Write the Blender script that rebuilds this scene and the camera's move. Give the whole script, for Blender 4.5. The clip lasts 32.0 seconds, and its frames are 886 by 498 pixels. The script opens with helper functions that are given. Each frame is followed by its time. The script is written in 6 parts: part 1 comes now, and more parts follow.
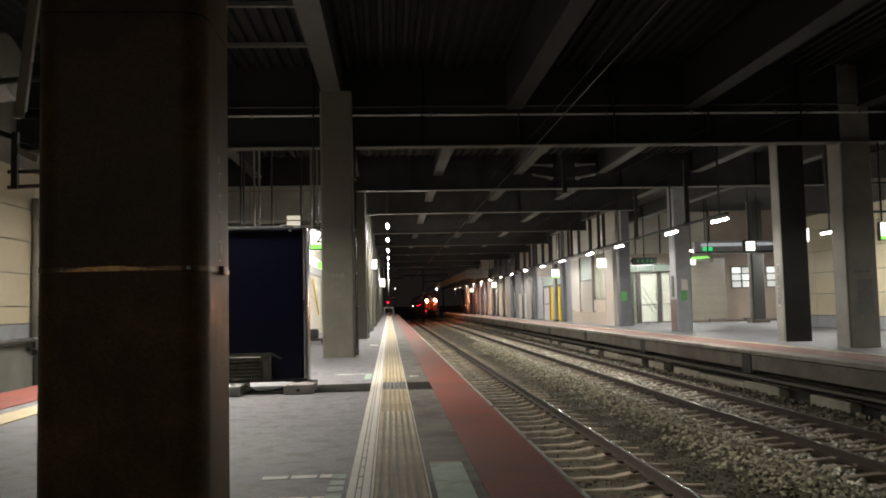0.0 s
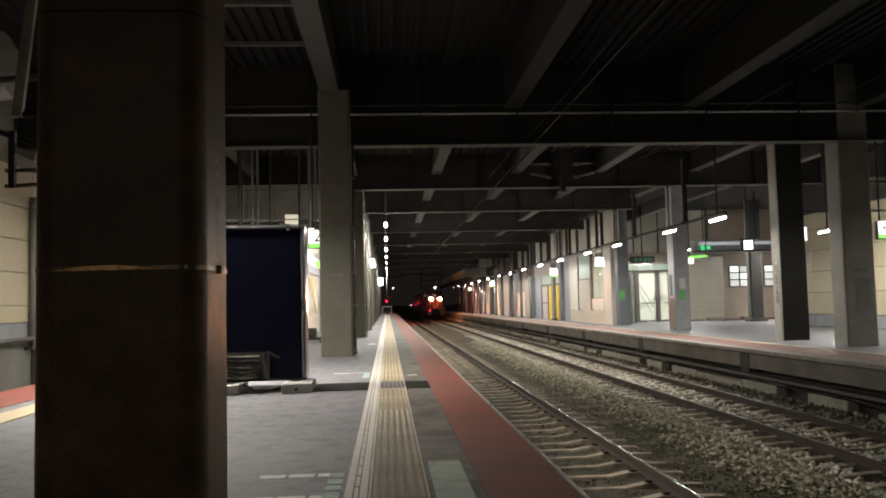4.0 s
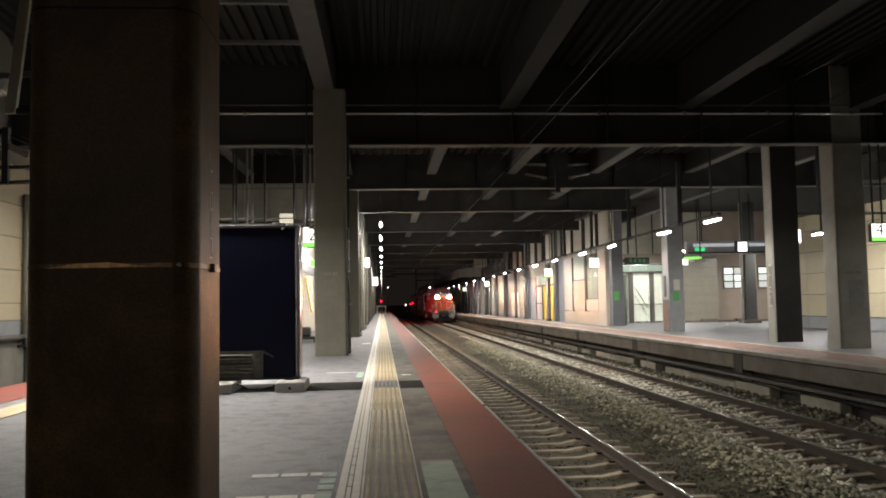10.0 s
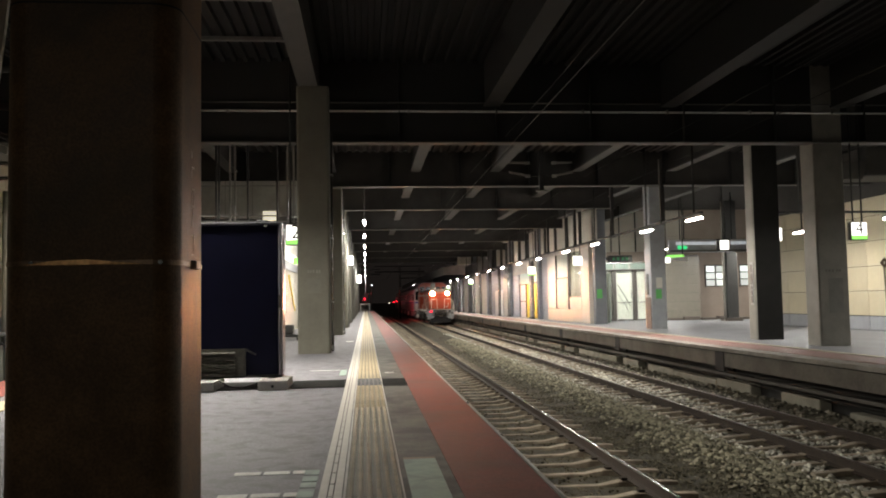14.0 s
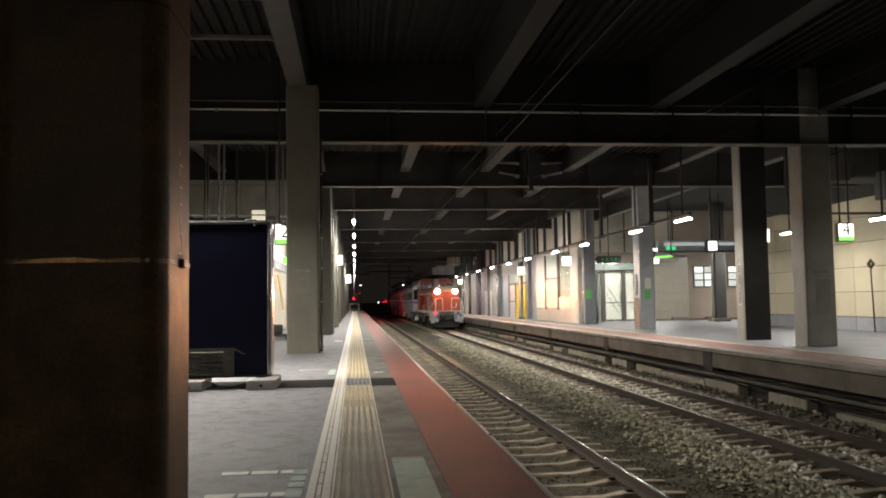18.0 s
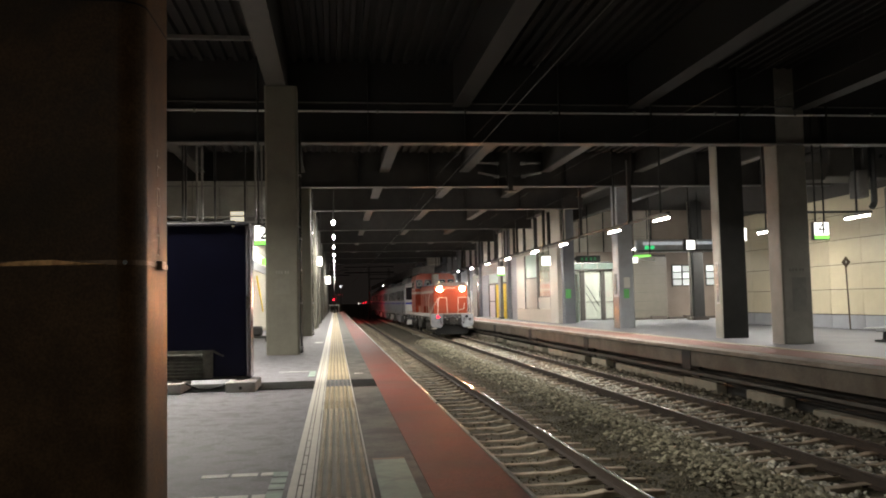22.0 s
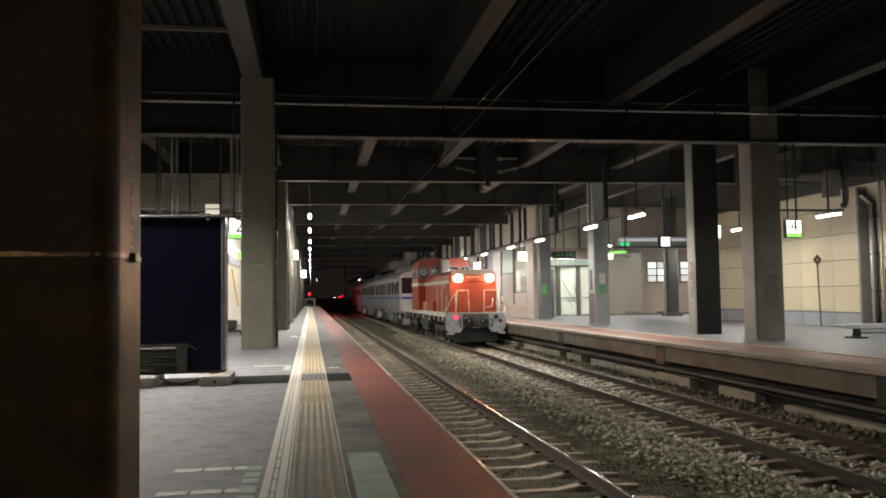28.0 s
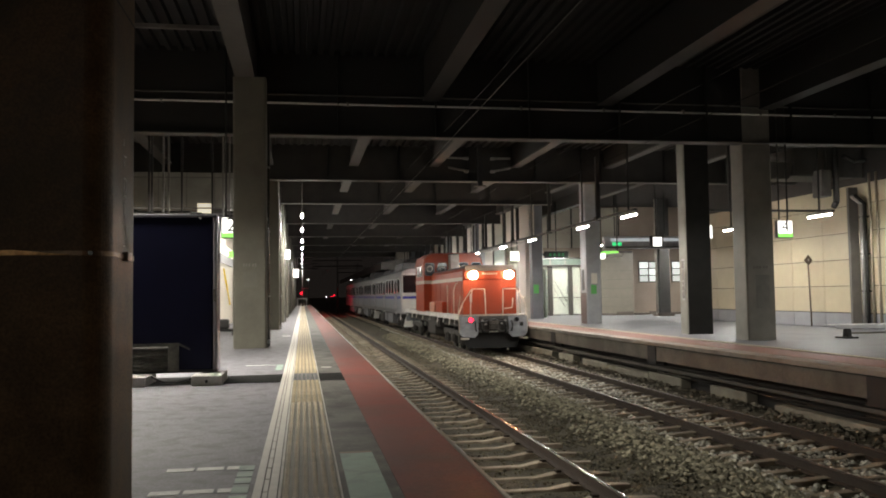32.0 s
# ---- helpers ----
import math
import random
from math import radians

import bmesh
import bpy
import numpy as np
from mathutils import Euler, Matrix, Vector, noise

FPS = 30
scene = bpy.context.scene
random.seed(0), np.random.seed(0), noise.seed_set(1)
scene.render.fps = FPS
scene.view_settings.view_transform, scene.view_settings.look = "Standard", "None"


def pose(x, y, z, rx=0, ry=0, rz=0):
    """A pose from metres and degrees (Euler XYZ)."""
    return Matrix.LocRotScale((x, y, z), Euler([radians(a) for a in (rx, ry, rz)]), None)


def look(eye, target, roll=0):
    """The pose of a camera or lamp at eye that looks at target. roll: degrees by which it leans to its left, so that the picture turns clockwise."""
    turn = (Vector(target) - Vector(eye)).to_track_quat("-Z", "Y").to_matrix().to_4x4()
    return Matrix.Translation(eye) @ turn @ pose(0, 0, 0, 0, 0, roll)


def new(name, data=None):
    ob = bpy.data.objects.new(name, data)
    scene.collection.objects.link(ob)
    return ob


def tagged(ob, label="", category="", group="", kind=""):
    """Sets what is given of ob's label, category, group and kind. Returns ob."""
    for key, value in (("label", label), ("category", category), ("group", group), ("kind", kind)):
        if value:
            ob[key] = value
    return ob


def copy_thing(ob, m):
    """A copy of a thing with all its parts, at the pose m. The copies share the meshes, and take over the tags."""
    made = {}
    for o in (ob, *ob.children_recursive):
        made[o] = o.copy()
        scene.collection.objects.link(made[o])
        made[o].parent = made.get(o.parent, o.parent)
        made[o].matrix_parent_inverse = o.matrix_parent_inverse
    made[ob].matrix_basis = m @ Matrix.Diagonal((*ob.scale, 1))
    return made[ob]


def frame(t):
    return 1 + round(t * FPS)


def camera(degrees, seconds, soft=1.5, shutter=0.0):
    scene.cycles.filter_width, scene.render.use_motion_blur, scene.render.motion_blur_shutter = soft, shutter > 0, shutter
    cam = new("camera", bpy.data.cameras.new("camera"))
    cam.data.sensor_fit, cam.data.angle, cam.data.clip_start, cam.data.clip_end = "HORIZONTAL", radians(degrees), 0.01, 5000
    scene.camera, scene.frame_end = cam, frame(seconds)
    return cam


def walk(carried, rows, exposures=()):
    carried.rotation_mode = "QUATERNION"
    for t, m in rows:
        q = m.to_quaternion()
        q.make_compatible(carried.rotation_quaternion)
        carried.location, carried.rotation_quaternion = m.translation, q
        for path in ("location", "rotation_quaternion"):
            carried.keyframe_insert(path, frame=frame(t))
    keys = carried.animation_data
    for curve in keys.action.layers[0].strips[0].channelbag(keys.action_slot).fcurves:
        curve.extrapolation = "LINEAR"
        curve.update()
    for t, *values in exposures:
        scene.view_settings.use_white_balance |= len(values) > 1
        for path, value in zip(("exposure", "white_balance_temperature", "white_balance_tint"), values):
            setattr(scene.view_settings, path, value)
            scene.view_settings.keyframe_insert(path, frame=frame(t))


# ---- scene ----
# Underground railway station at night: a diesel locomotive draws coaches in along the far platform.
cam = camera(55.765, 32.0, soft=1.9)
EXPOSURES = [(0.0, 0.31), (6.0, 0.37), (13.0, 0.46), (20.0, 0.44), (28.0, 0.40), (32.0, 0.38)]
walk(cam, [
    (0, pose(-0.0001, 0.0000, 1.0004, 93.812, 1.325, -3.674)),
    (0.5, pose(0.0002, 0.0000, 1.0003, 93.583, 1.302, -3.658)),
    (1, pose(0.0002, 0.0000, 1.0001, 93.413, 1.353, -3.525)),
    (1.5, pose(0.0001, 0.0000, 0.9999, 93.412, 1.346, -3.556)),
    (2, pose(0.0001, 0.0000, 0.9998, 93.516, 1.403, -3.643)),
    (2.5, pose(0.0004, 0.0000, 1.0000, 93.622, 1.395, -3.733)),
    (3, pose(0.0008, 0.0000, 1.0003, 93.735, 1.394, -3.797)),
    (3.5, pose(0.0012, 0.0000, 1.0006, 93.759, 1.337, -3.802)),
    (5.5, pose(0.0038, 0.0000, 1.0000, 93.592, 1.370, -3.762)),
    (6, pose(0.0041, 0.0000, 0.9999, 93.613, 1.410, -3.855)),
    (6.5, pose(0.0046, 0.0000, 0.9998, 93.640, 1.351, -3.950)),
    (7, pose(0.0050, 0.0000, 0.9996, 93.734, 1.303, -4.073)),
    (7.5, pose(0.0053, 0.0000, 0.9995, 93.623, 1.388, -4.002)),
    (8, pose(0.0056, 0.0000, 0.9995, 93.619, 1.280, -3.997)),
    (8.5, pose(0.0062, 0.0000, 0.9996, 93.860, 1.302, -4.241)),
    (9, pose(0.0068, 0.0000, 0.9995, 93.740, 1.280, -4.483)),
    (9.5, pose(0.0069, 0.0000, 0.9992, 93.691, 1.221, -4.259)),
    (10, pose(0.0069, 0.0000, 0.9989, 93.724, 1.012, -4.163)),
    (10.5, pose(0.0070, 0.0000, 0.9986, 93.739, 0.910, -4.350)),
    (11, pose(0.0078, 0.0000, 0.9984, 93.807, 0.926, -4.626)),
    (11.5, pose(0.0087, 0.0000, 0.9982, 93.743, 1.162, -4.842)),
    (12, pose(0.0092, 0.0000, 0.9977, 93.578, 1.050, -4.889)),
    (12.5, pose(0.0092, 0.0000, 0.9973, 93.573, 1.008, -4.951)),
    (13, pose(0.0093, 0.0000, 0.9971, 93.640, 0.965, -5.086)),
    (13.5, pose(0.0099, 0.0000, 0.9970, 93.685, 1.025, -5.213)),
    (14, pose(0.0109, 0.0000, 0.9968, 93.562, 1.008, -5.269)),
    (14.5, pose(0.0118, 0.0000, 0.9967, 93.634, 0.962, -5.433)),
    (16.5, pose(0.0145, 0.0000, 0.9950, 93.608, 1.102, -5.713)),
    (17, pose(0.0139, 0.0000, 0.9945, 93.593, 1.060, -5.813)),
    (17.5, pose(0.0135, 0.0000, 0.9940, 93.569, 0.983, -5.895)),
    (18, pose(0.0135, 0.0000, 0.9937, 93.550, 0.864, -5.999)),
    (18.5, pose(0.0138, 0.0000, 0.9934, 93.550, 0.868, -6.053)),
    (19, pose(0.0143, 0.0000, 0.9933, 93.465, 0.799, -6.116)),
    (19.5, pose(0.0145, 0.0000, 0.9933, 93.454, 0.799, -6.286)),
    (20, pose(0.0147, 0.0000, 0.9933, 93.449, 0.822, -6.482)),
    (20.5, pose(0.0148, 0.0000, 0.9933, 93.445, 1.010, -6.723)),
    (21, pose(0.0147, 0.0000, 0.9933, 93.421, 1.069, -6.960)),
    (21.5, pose(0.0143, 0.0000, 0.9933, 93.497, 1.134, -7.176)),
    (22, pose(0.0137, 0.0000, 0.9933, 93.557, 1.252, -7.349)),
    (22.5, pose(0.0131, 0.0000, 0.9932, 93.609, 1.335, -7.437)),
    (23, pose(0.0125, 0.0000, 0.9928, 93.425, 1.096, -7.441)),
    (23.5, pose(0.0117, 0.0000, 0.9920, 93.310, 0.781, -7.578)),
    (24, pose(0.0108, 0.0000, 0.9912, 93.269, 0.670, -7.745)),
    (24.5, pose(0.0102, 0.0000, 0.9909, 93.388, 0.758, -7.893)),
    (25, pose(0.0102, 0.0000, 0.9910, 93.208, 0.693, -8.034)),
    (25.5, pose(0.0106, 0.0000, 0.9913, 93.212, 0.750, -8.249)),
    (27.5, pose(0.0150, 0.0000, 0.9905, 93.223, 0.913, -8.981)),
    (28, pose(0.0147, 0.0000, 0.9909, 93.176, 0.896, -8.973)),
    (28.5, pose(0.0144, 0.0000, 0.9912, 93.158, 1.037, -9.069)),
    (29, pose(0.0136, 0.0000, 0.9912, 93.130, 0.932, -9.329)),
    (29.5, pose(0.0121, 0.0000, 0.9910, 93.127, 0.606, -9.529)),
    (30, pose(0.0106, 0.0000, 0.9908, 93.113, 0.524, -9.512)),
    (30.5, pose(0.0098, 0.0000, 0.9908, 93.058, 0.660, -9.344)),
    (31, pose(0.0094, 0.0000, 0.9909, 93.130, 0.773, -9.184)),
    (31.5, pose(0.0091, 0.0000, 0.9910, 93.177, 0.731, -9.297)),
    (32, pose(0.0090, 0.0000, 0.9911, 93.143, 0.814, -9.508)),
], EXPOSURES)

# ---- world and light ----
world = bpy.data.worlds.new("night")
scene.world = world
world.use_nodes = True
world.node_tree.nodes["Background"].inputs[0].default_value = (0.046, 0.037, 0.032, 1)
world.node_tree.nodes["Background"].inputs[1].default_value = 0.16

RAIL = -1.15          # top of rail
FAR = -0.20           # top of the far platform
NEAR_C, FAR_C = 2.70, 6.93    # track centre lines
GAUGE = 0.65          # rail head centre from the track's centre
LAMP_W = 1.2


def area_lamp(name, x, y, z, sx, sy, watts, color=(1.0, 0.945, 0.84), spread=180):
    d = bpy.data.lights.new(name, "AREA")
    if x > 5 and color[2] > 0.8:
        color = (1.0, 0.96, 0.89)
    d.shape, d.size, d.size_y, d.energy, d.color = "RECTANGLE", sx, sy, watts * LAMP_W, color
    d.spread = radians(spread)
    ob = new(name, d)
    ob.location = (x, y, z)
    return ob


# ---- materials ----
MATS = {}


def mat(name, col, rough=0.6, metal=0.0, var=0.2, scale=3.0, bump=0.15, bscale=60.0, dist=0.004, emit=0.0, dirt=None, dirt_amt=0.4, rand=0.0, spec=0.5, speck=None):
    if name in MATS:
        return MATS[name]
    m = bpy.data.materials.new(name)
    m.use_nodes = True
    nt = m.node_tree
    n, l = nt.nodes, nt.links
    b = n["Principled BSDF"]
    b.inputs["Roughness"].default_value = rough
    b.inputs["Metallic"].default_value = metal
    b.inputs["Specular IOR Level"].default_value = spec
    tc = n.new("ShaderNodeTexCoord")
    n1 = n.new("ShaderNodeTexNoise")
    n1.inputs["Scale"].default_value, n1.inputs["Detail"].default_value, n1.inputs["Roughness"].default_value = scale, 6, 0.65
    l.new(tc.outputs["Object"], n1.inputs["Vector"])
    n2 = n.new("ShaderNodeTexNoise")
    n2.inputs["Scale"].default_value, n2.inputs["Detail"].default_value = bscale, 4
    l.new(tc.outputs["Object"], n2.inputs["Vector"])
    lo = tuple(max(0.0, c * (1 - var)) for c in col) + (1,)
    hi = tuple(min(1.0, c * (1 + var)) for c in col) + (1,)
    r1 = n.new("ShaderNodeValToRGB")
    r1.color_ramp.elements[0].position, r1.color_ramp.elements[1].position = 0.3, 0.7
    r1.color_ramp.elements[0].color, r1.color_ramp.elements[1].color = lo, hi
    l.new(n1.outputs["Fac"], r1.inputs["Fac"])
    out = r1.outputs["Color"]
    mx = n.new("ShaderNodeMix")
    mx.data_type, mx.blend_type = "RGBA", "MULTIPLY"
    mx.inputs[0].default_value = min(1.0, var * 1.6) if speck is None else speck
    l.new(out, mx.inputs[6])
    r2 = n.new("ShaderNodeValToRGB")
    r2.color_ramp.elements[0].position, r2.color_ramp.elements[1].position = 0.32, 0.62
    r2.color_ramp.elements[0].color, r2.color_ramp.elements[1].color = (0.6, 0.6, 0.6, 1), (1, 1, 1, 1)
    l.new(n2.outputs["Fac"], r2.inputs["Fac"])
    l.new(r2.outputs["Color"], mx.inputs[7])
    out = mx.outputs[2]
    if dirt:
        n3 = n.new("ShaderNodeTexNoise")
        n3.inputs["Scale"].default_value, n3.inputs["Detail"].default_value, n3.inputs["Distortion"].default_value = scale * 0.45, 8, 0.6
        l.new(tc.outputs["Object"], n3.inputs["Vector"])
        r3 = n.new("ShaderNodeValToRGB")
        r3.color_ramp.elements[0].position, r3.color_ramp.elements[1].position = 0.48, 0.66
        r3.color_ramp.elements[0].color, r3.color_ramp.elements[1].color = (0, 0, 0, 1), (dirt_amt,) * 3 + (1,)
        l.new(n3.outputs["Fac"], r3.inputs["Fac"])
        m3 = n.new("ShaderNodeMix")
        m3.data_type = "RGBA"
        l.new(r3.outputs["Color"], m3.inputs[0])
        l.new(out, m3.inputs[6])
        m3.inputs[7].default_value = (*dirt, 1)
        out = m3.outputs[2]
    if rand:
        oi = n.new("ShaderNodeObjectInfo")
        mr = n.new("ShaderNodeMapRange")
        mr.inputs[3].default_value, mr.inputs[4].default_value = 1 - rand, 1 + rand * 0.5
        l.new(oi.outputs["Random"], mr.inputs[0])
        m4 = n.new("ShaderNodeMix")
        m4.data_type, m4.blend_type = "RGBA", "MULTIPLY"
        m4.inputs[0].default_value = 1
        l.new(out, m4.inputs[6])
        cb = n.new("ShaderNodeCombineColor")
        for k in range(3):
            l.new(mr.outputs[0], cb.inputs[k])
        l.new(cb.outputs[0], m4.inputs[7])
        out = m4.outputs[2]
    l.new(out, b.inputs["Base Color"])
    rr = n.new("ShaderNodeMapRange")
    rr.inputs[3].default_value, rr.inputs[4].default_value = max(0.03, rough - 0.12), min(1, rough + 0.12)
    l.new(n1.outputs["Fac"], rr.inputs[0])
    l.new(rr.outputs[0], b.inputs["Roughness"])
    if bump:
        bp = n.new("ShaderNodeBump")
        bp.inputs["Strength"].default_value, bp.inputs["Distance"].default_value = bump, dist
        l.new(n2.outputs["Fac"], bp.inputs["Height"])
        l.new(bp.outputs["Normal"], b.inputs["Normal"])
    if emit:
        b.inputs["Emission Color"].default_value = (*col, 1)
        b.inputs["Emission Strength"].default_value = emit
    MATS[name] = m
    return m


def glow(name, col, strength):
    if name in MATS:
        return MATS[name]
    m = bpy.data.materials.new(name)
    m.use_nodes = True
    b = m.node_tree.nodes["Principled BSDF"]
    b.inputs["Base Color"].default_value = (*col, 1)
    b.inputs["Roughness"].default_value = 0.4
    b.inputs["Emission Color"].default_value = (*col, 1)
    b.inputs["Emission Strength"].default_value = strength
    MATS[name] = m
    return m


def glass(name, tint=(0.8, 0.9, 0.88), rough=0.03):
    if name in MATS:
        return MATS[name]
    m = bpy.data.materials.new(name)
    m.use_nodes = True
    b = m.node_tree.nodes["Principled BSDF"]
    b.inputs["Base Color"].default_value = (*tint, 1)
    b.inputs["Roughness"].default_value = rough
    b.inputs["Transmission Weight"].default_value = 1.0
    b.inputs["IOR"].default_value = 1.45
    MATS[name] = m
    return m


asphalt = mat("asphalt", (0.185, 0.18, 0.196), 0.72, var=0.2, scale=13.0, bump=0.8, bscale=48, dirt=(0.06, 0.059, 0.058), dirt_amt=0.6, spec=0.35, speck=1.0)
asphalt_dark = mat("asphalt_dark", (0.125, 0.12, 0.105), 0.75, var=0.45, scale=4.0, bump=0.5, bscale=55, dirt=(0.03, 0.028, 0.024), dirt_amt=0.75, spec=0.3, speck=1.0)
far_asphalt = mat("far_asphalt", (0.185, 0.19, 0.205), 0.5, var=0.25, scale=1.6, bump=0.4, bscale=60, dirt=(0.12, 0.12, 0.125), dirt_amt=0.6, speck=0.5)
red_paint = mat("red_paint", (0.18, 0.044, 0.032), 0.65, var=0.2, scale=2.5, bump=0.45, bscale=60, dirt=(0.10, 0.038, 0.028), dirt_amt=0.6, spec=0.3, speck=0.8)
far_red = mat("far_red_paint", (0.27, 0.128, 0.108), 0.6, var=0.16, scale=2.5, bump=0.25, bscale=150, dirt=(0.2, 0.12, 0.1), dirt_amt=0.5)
tactile_m = mat("tactile_yellow", (0.50, 0.41, 0.25), 0.6, var=0.2, scale=5, bump=0.2, bscale=120, dirt=(0.36, 0.30, 0.2), dirt_amt=0.6, rand=0.15)
tactile_base = mat("tactile_yellow_base", (0.27, 0.22, 0.14), 0.7, var=0.25, scale=5, bump=0.2, bscale=120, dirt=(0.2, 0.165, 0.11), dirt_amt=0.6, rand=0.15)
tactile_dull = mat("tactile_dull", (0.70, 0.61, 0.45), 0.6, var=0.2, scale=5, bump=0.2, bscale=120, dirt=(0.33, 0.29, 0.21), dirt_amt=0.6, rand=0.12)
tactile_grime = mat("tactile_grimy_base", (0.165, 0.145, 0.105), 0.75, var=0.25, scale=5, bump=0.2, bscale=120, dirt=(0.10, 0.09, 0.07), dirt_amt=0.6, rand=0.12)
# grey for the tiles inside the painted shadow band
tactile_shadowed = mat("tactile_shadow_grey", (0.12, 0.12, 0.12), 0.6, var=0.2, scale=5, bump=0.2, bscale=120, rand=0.1)
tactile_white = mat("tactile_pale", (0.55, 0.52, 0.46), 0.6, var=0.15, scale=6, bump=0.15, bscale=90, dirt=(0.32, 0.3, 0.26), dirt_amt=0.5)
paint_white = mat("worn_white_paint", (0.66, 0.67, 0.62), 0.65, var=0.25, scale=14, bump=0.2, bscale=120, dirt=(0.3, 0.3, 0.29), dirt_amt=0.5)
paint_green = mat("worn_green_paint", (0.27, 0.37, 0.305), 0.65, var=0.2, scale=9, bump=0.2, bscale=120, dirt=(0.11, 0.13, 0.12), dirt_amt=0.5)
concrete = mat("concrete", (0.25, 0.24, 0.21), 0.75, var=0.18, scale=1.6, bump=0.25, bscale=70, dirt=(0.14, 0.13, 0.11), dirt_amt=0.5)
column_concrete = mat("olive_concrete", (0.118, 0.112, 0.087), 0.75, var=0.2, scale=1.6, bump=0.25, bscale=70, dirt=(0.12, 0.115, 0.09), dirt_amt=0.5)
concrete_dark = mat("sooty_concrete", (0.085, 0.08, 0.07), 0.8, var=0.25, scale=1.3, bump=0.3, bscale=60, dirt=(0.04, 0.037, 0.033), dirt_amt=0.6)
concrete_pale = mat("pale_concrete", (0.33, 0.31, 0.27), 0.8, var=0.25, scale=2, bump=0.3, bscale=60, dirt=(0.16, 0.14, 0.12), dirt_amt=0.6, rand=0.2)
sleeper_m = mat("sleeper_concrete", (0.42, 0.36, 0.27), 0.85, var=0.25, scale=6, bump=0.4, bscale=90, dirt=(0.15, 0.11, 0.08), dirt_amt=0.7, rand=0.3)
ballast_m = mat("ballast_fines", (0.09, 0.078, 0.050), 0.95, var=0.45, scale=2.2, bump=1.0, bscale=28, dist=0.04, dirt=(0.05, 0.042, 0.03), dirt_amt=0.7)
steel_dark = mat("dark_steel", (0.035, 0.034, 0.032), 0.6, 0.2, var=0.3, scale=3, bump=0.15)
steel_grey = mat("grey_painted_steel", (0.20, 0.195, 0.18), 0.5, 0.0, var=0.15, scale=3, bump=0.1, dirt=(0.1, 0.095, 0.085), dirt_amt=0.4)
column_m = mat("column_cladding_paint", (0.235, 0.14, 0.064), 0.48, 0.0, var=0.45, scale=3.5, bump=0.5, bscale=90, dist=0.002, dirt=(0.085, 0.068, 0.034), dirt_amt=0.7, spec=0.38, speck=1.0)
galv = mat("galvanised_pipe", (0.45, 0.45, 0.43), 0.24, 0.85, var=0.15, scale=5, bump=0.1)
chrome = mat("stainless_steel", (0.55, 0.55, 0.54), 0.25, 0.9, var=0.08, scale=8, bump=0.05)
rust = mat("rusty_rail_side", (0.055, 0.04, 0.03), 0.75, 0.25, var=0.3, scale=7, bump=0.3, dirt=(0.04, 0.03, 0.025), dirt_amt=0.5)
# front roof deck: near-black, darker than the rear bays
deck_m = mat("dark_roof_deck", (0.009, 0.009, 0.0085), 0.85, var=0.3, scale=1.5, bump=0.2)
# rear deck and beams: lighter colour imitates the grey haze there
rear_beam_m = mat("haze_toned_rear_beam", (0.040, 0.037, 0.033), 0.75, var=0.3, scale=1.5, bump=0.2)
beam_m = mat("dark_beam", (0.015, 0.0147, 0.0135), 0.75, var=0.3, scale=1.5, bump=0.2)
flange_m = mat("paler_beam_flange", (0.092, 0.088, 0.08), 0.7, var=0.3, scale=2, bump=0.2)
cream = mat("cream_wall_panel", (0.575, 0.505, 0.345), 0.45, var=0.06, scale=1.5, bump=0.06, bscale=40, rand=0.06, dirt=(0.45, 0.38, 0.25), dirt_amt=0.3)
cream_pale = mat("pale_wall_panel", (0.54, 0.51, 0.43), 0.45, var=0.08, scale=1.2, bump=0.06, bscale=40, rand=0.06, dirt=(0.45, 0.42, 0.36), dirt_amt=0.3, spec=0.2)
grey_panel = mat("grey_dado_panel", (0.30, 0.31, 0.33), 0.6, var=0.12, scale=1.5, bump=0.1, dirt=(0.2, 0.2, 0.2), dirt_amt=0.4)
brown_wall = mat("taupe_wall", (0.34, 0.28, 0.23), 0.6, var=0.1, scale=1.4, bump=0.1)
joint_m = mat("dark_joint", (0.05, 0.045, 0.04), 0.8, var=0.2)
navy = mat("navy_sheet", (0.0028, 0.0036, 0.020), 0.5, var=0.2, scale=2, bump=0.03, spec=0.2)
rubber = mat("black_rubber", (0.02, 0.02, 0.02), 0.7, var=0.2)
grille_m = mat("grey_grille", (0.07, 0.07, 0.066), 0.55, var=0.15, scale=6)
tube = glow("lamp_tube", (1.0, 0.97, 0.90), 180)
tube_small = glow("distant_lamp_tube", (1.0, 0.97, 0.92), 14)
tube_near = glow("near_lamp_tube", (1.0, 0.97, 0.90), 60)
tube_dim = glow("shaded_lamp_tube", (1.0, 0.97, 0.90), 6)
tube_open = glow("open_lamp_tube", (1.0, 0.97, 0.90), 17)
tube_far = glow("far_lamp_tube", (1.0, 0.97, 0.92), 210)
sign_white = glow("lit_sign_white", (1.0, 0.98, 0.92), 1.5)
sign_green = glow("lit_sign_green", (0.25, 0.75, 0.12), 1.1)
led_green = glow("green_led", (0.05, 0.8, 0.25), 0.7)
exit_green = glow("exit_green", (0.02, 0.14, 0.05), 0.35)
ink = mat("black_ink", (0.02, 0.02, 0.02), 0.5, var=0.1)
yellow_m = mat("yellow_sheet", (0.80, 0.58, 0.03), 0.5, var=0.08)
white_m = mat("white_paint", (0.72, 0.71, 0.67), 0.45, var=0.08, scale=3)
paper = mat("white_notice", (0.62, 0.60, 0.54), 0.6, var=0.05)
green_sticker = mat("green_sticker", (0.10, 0.40, 0.10), 0.5, var=0.1)
pane = glass("window_pane", (0.93, 0.97, 0.94))
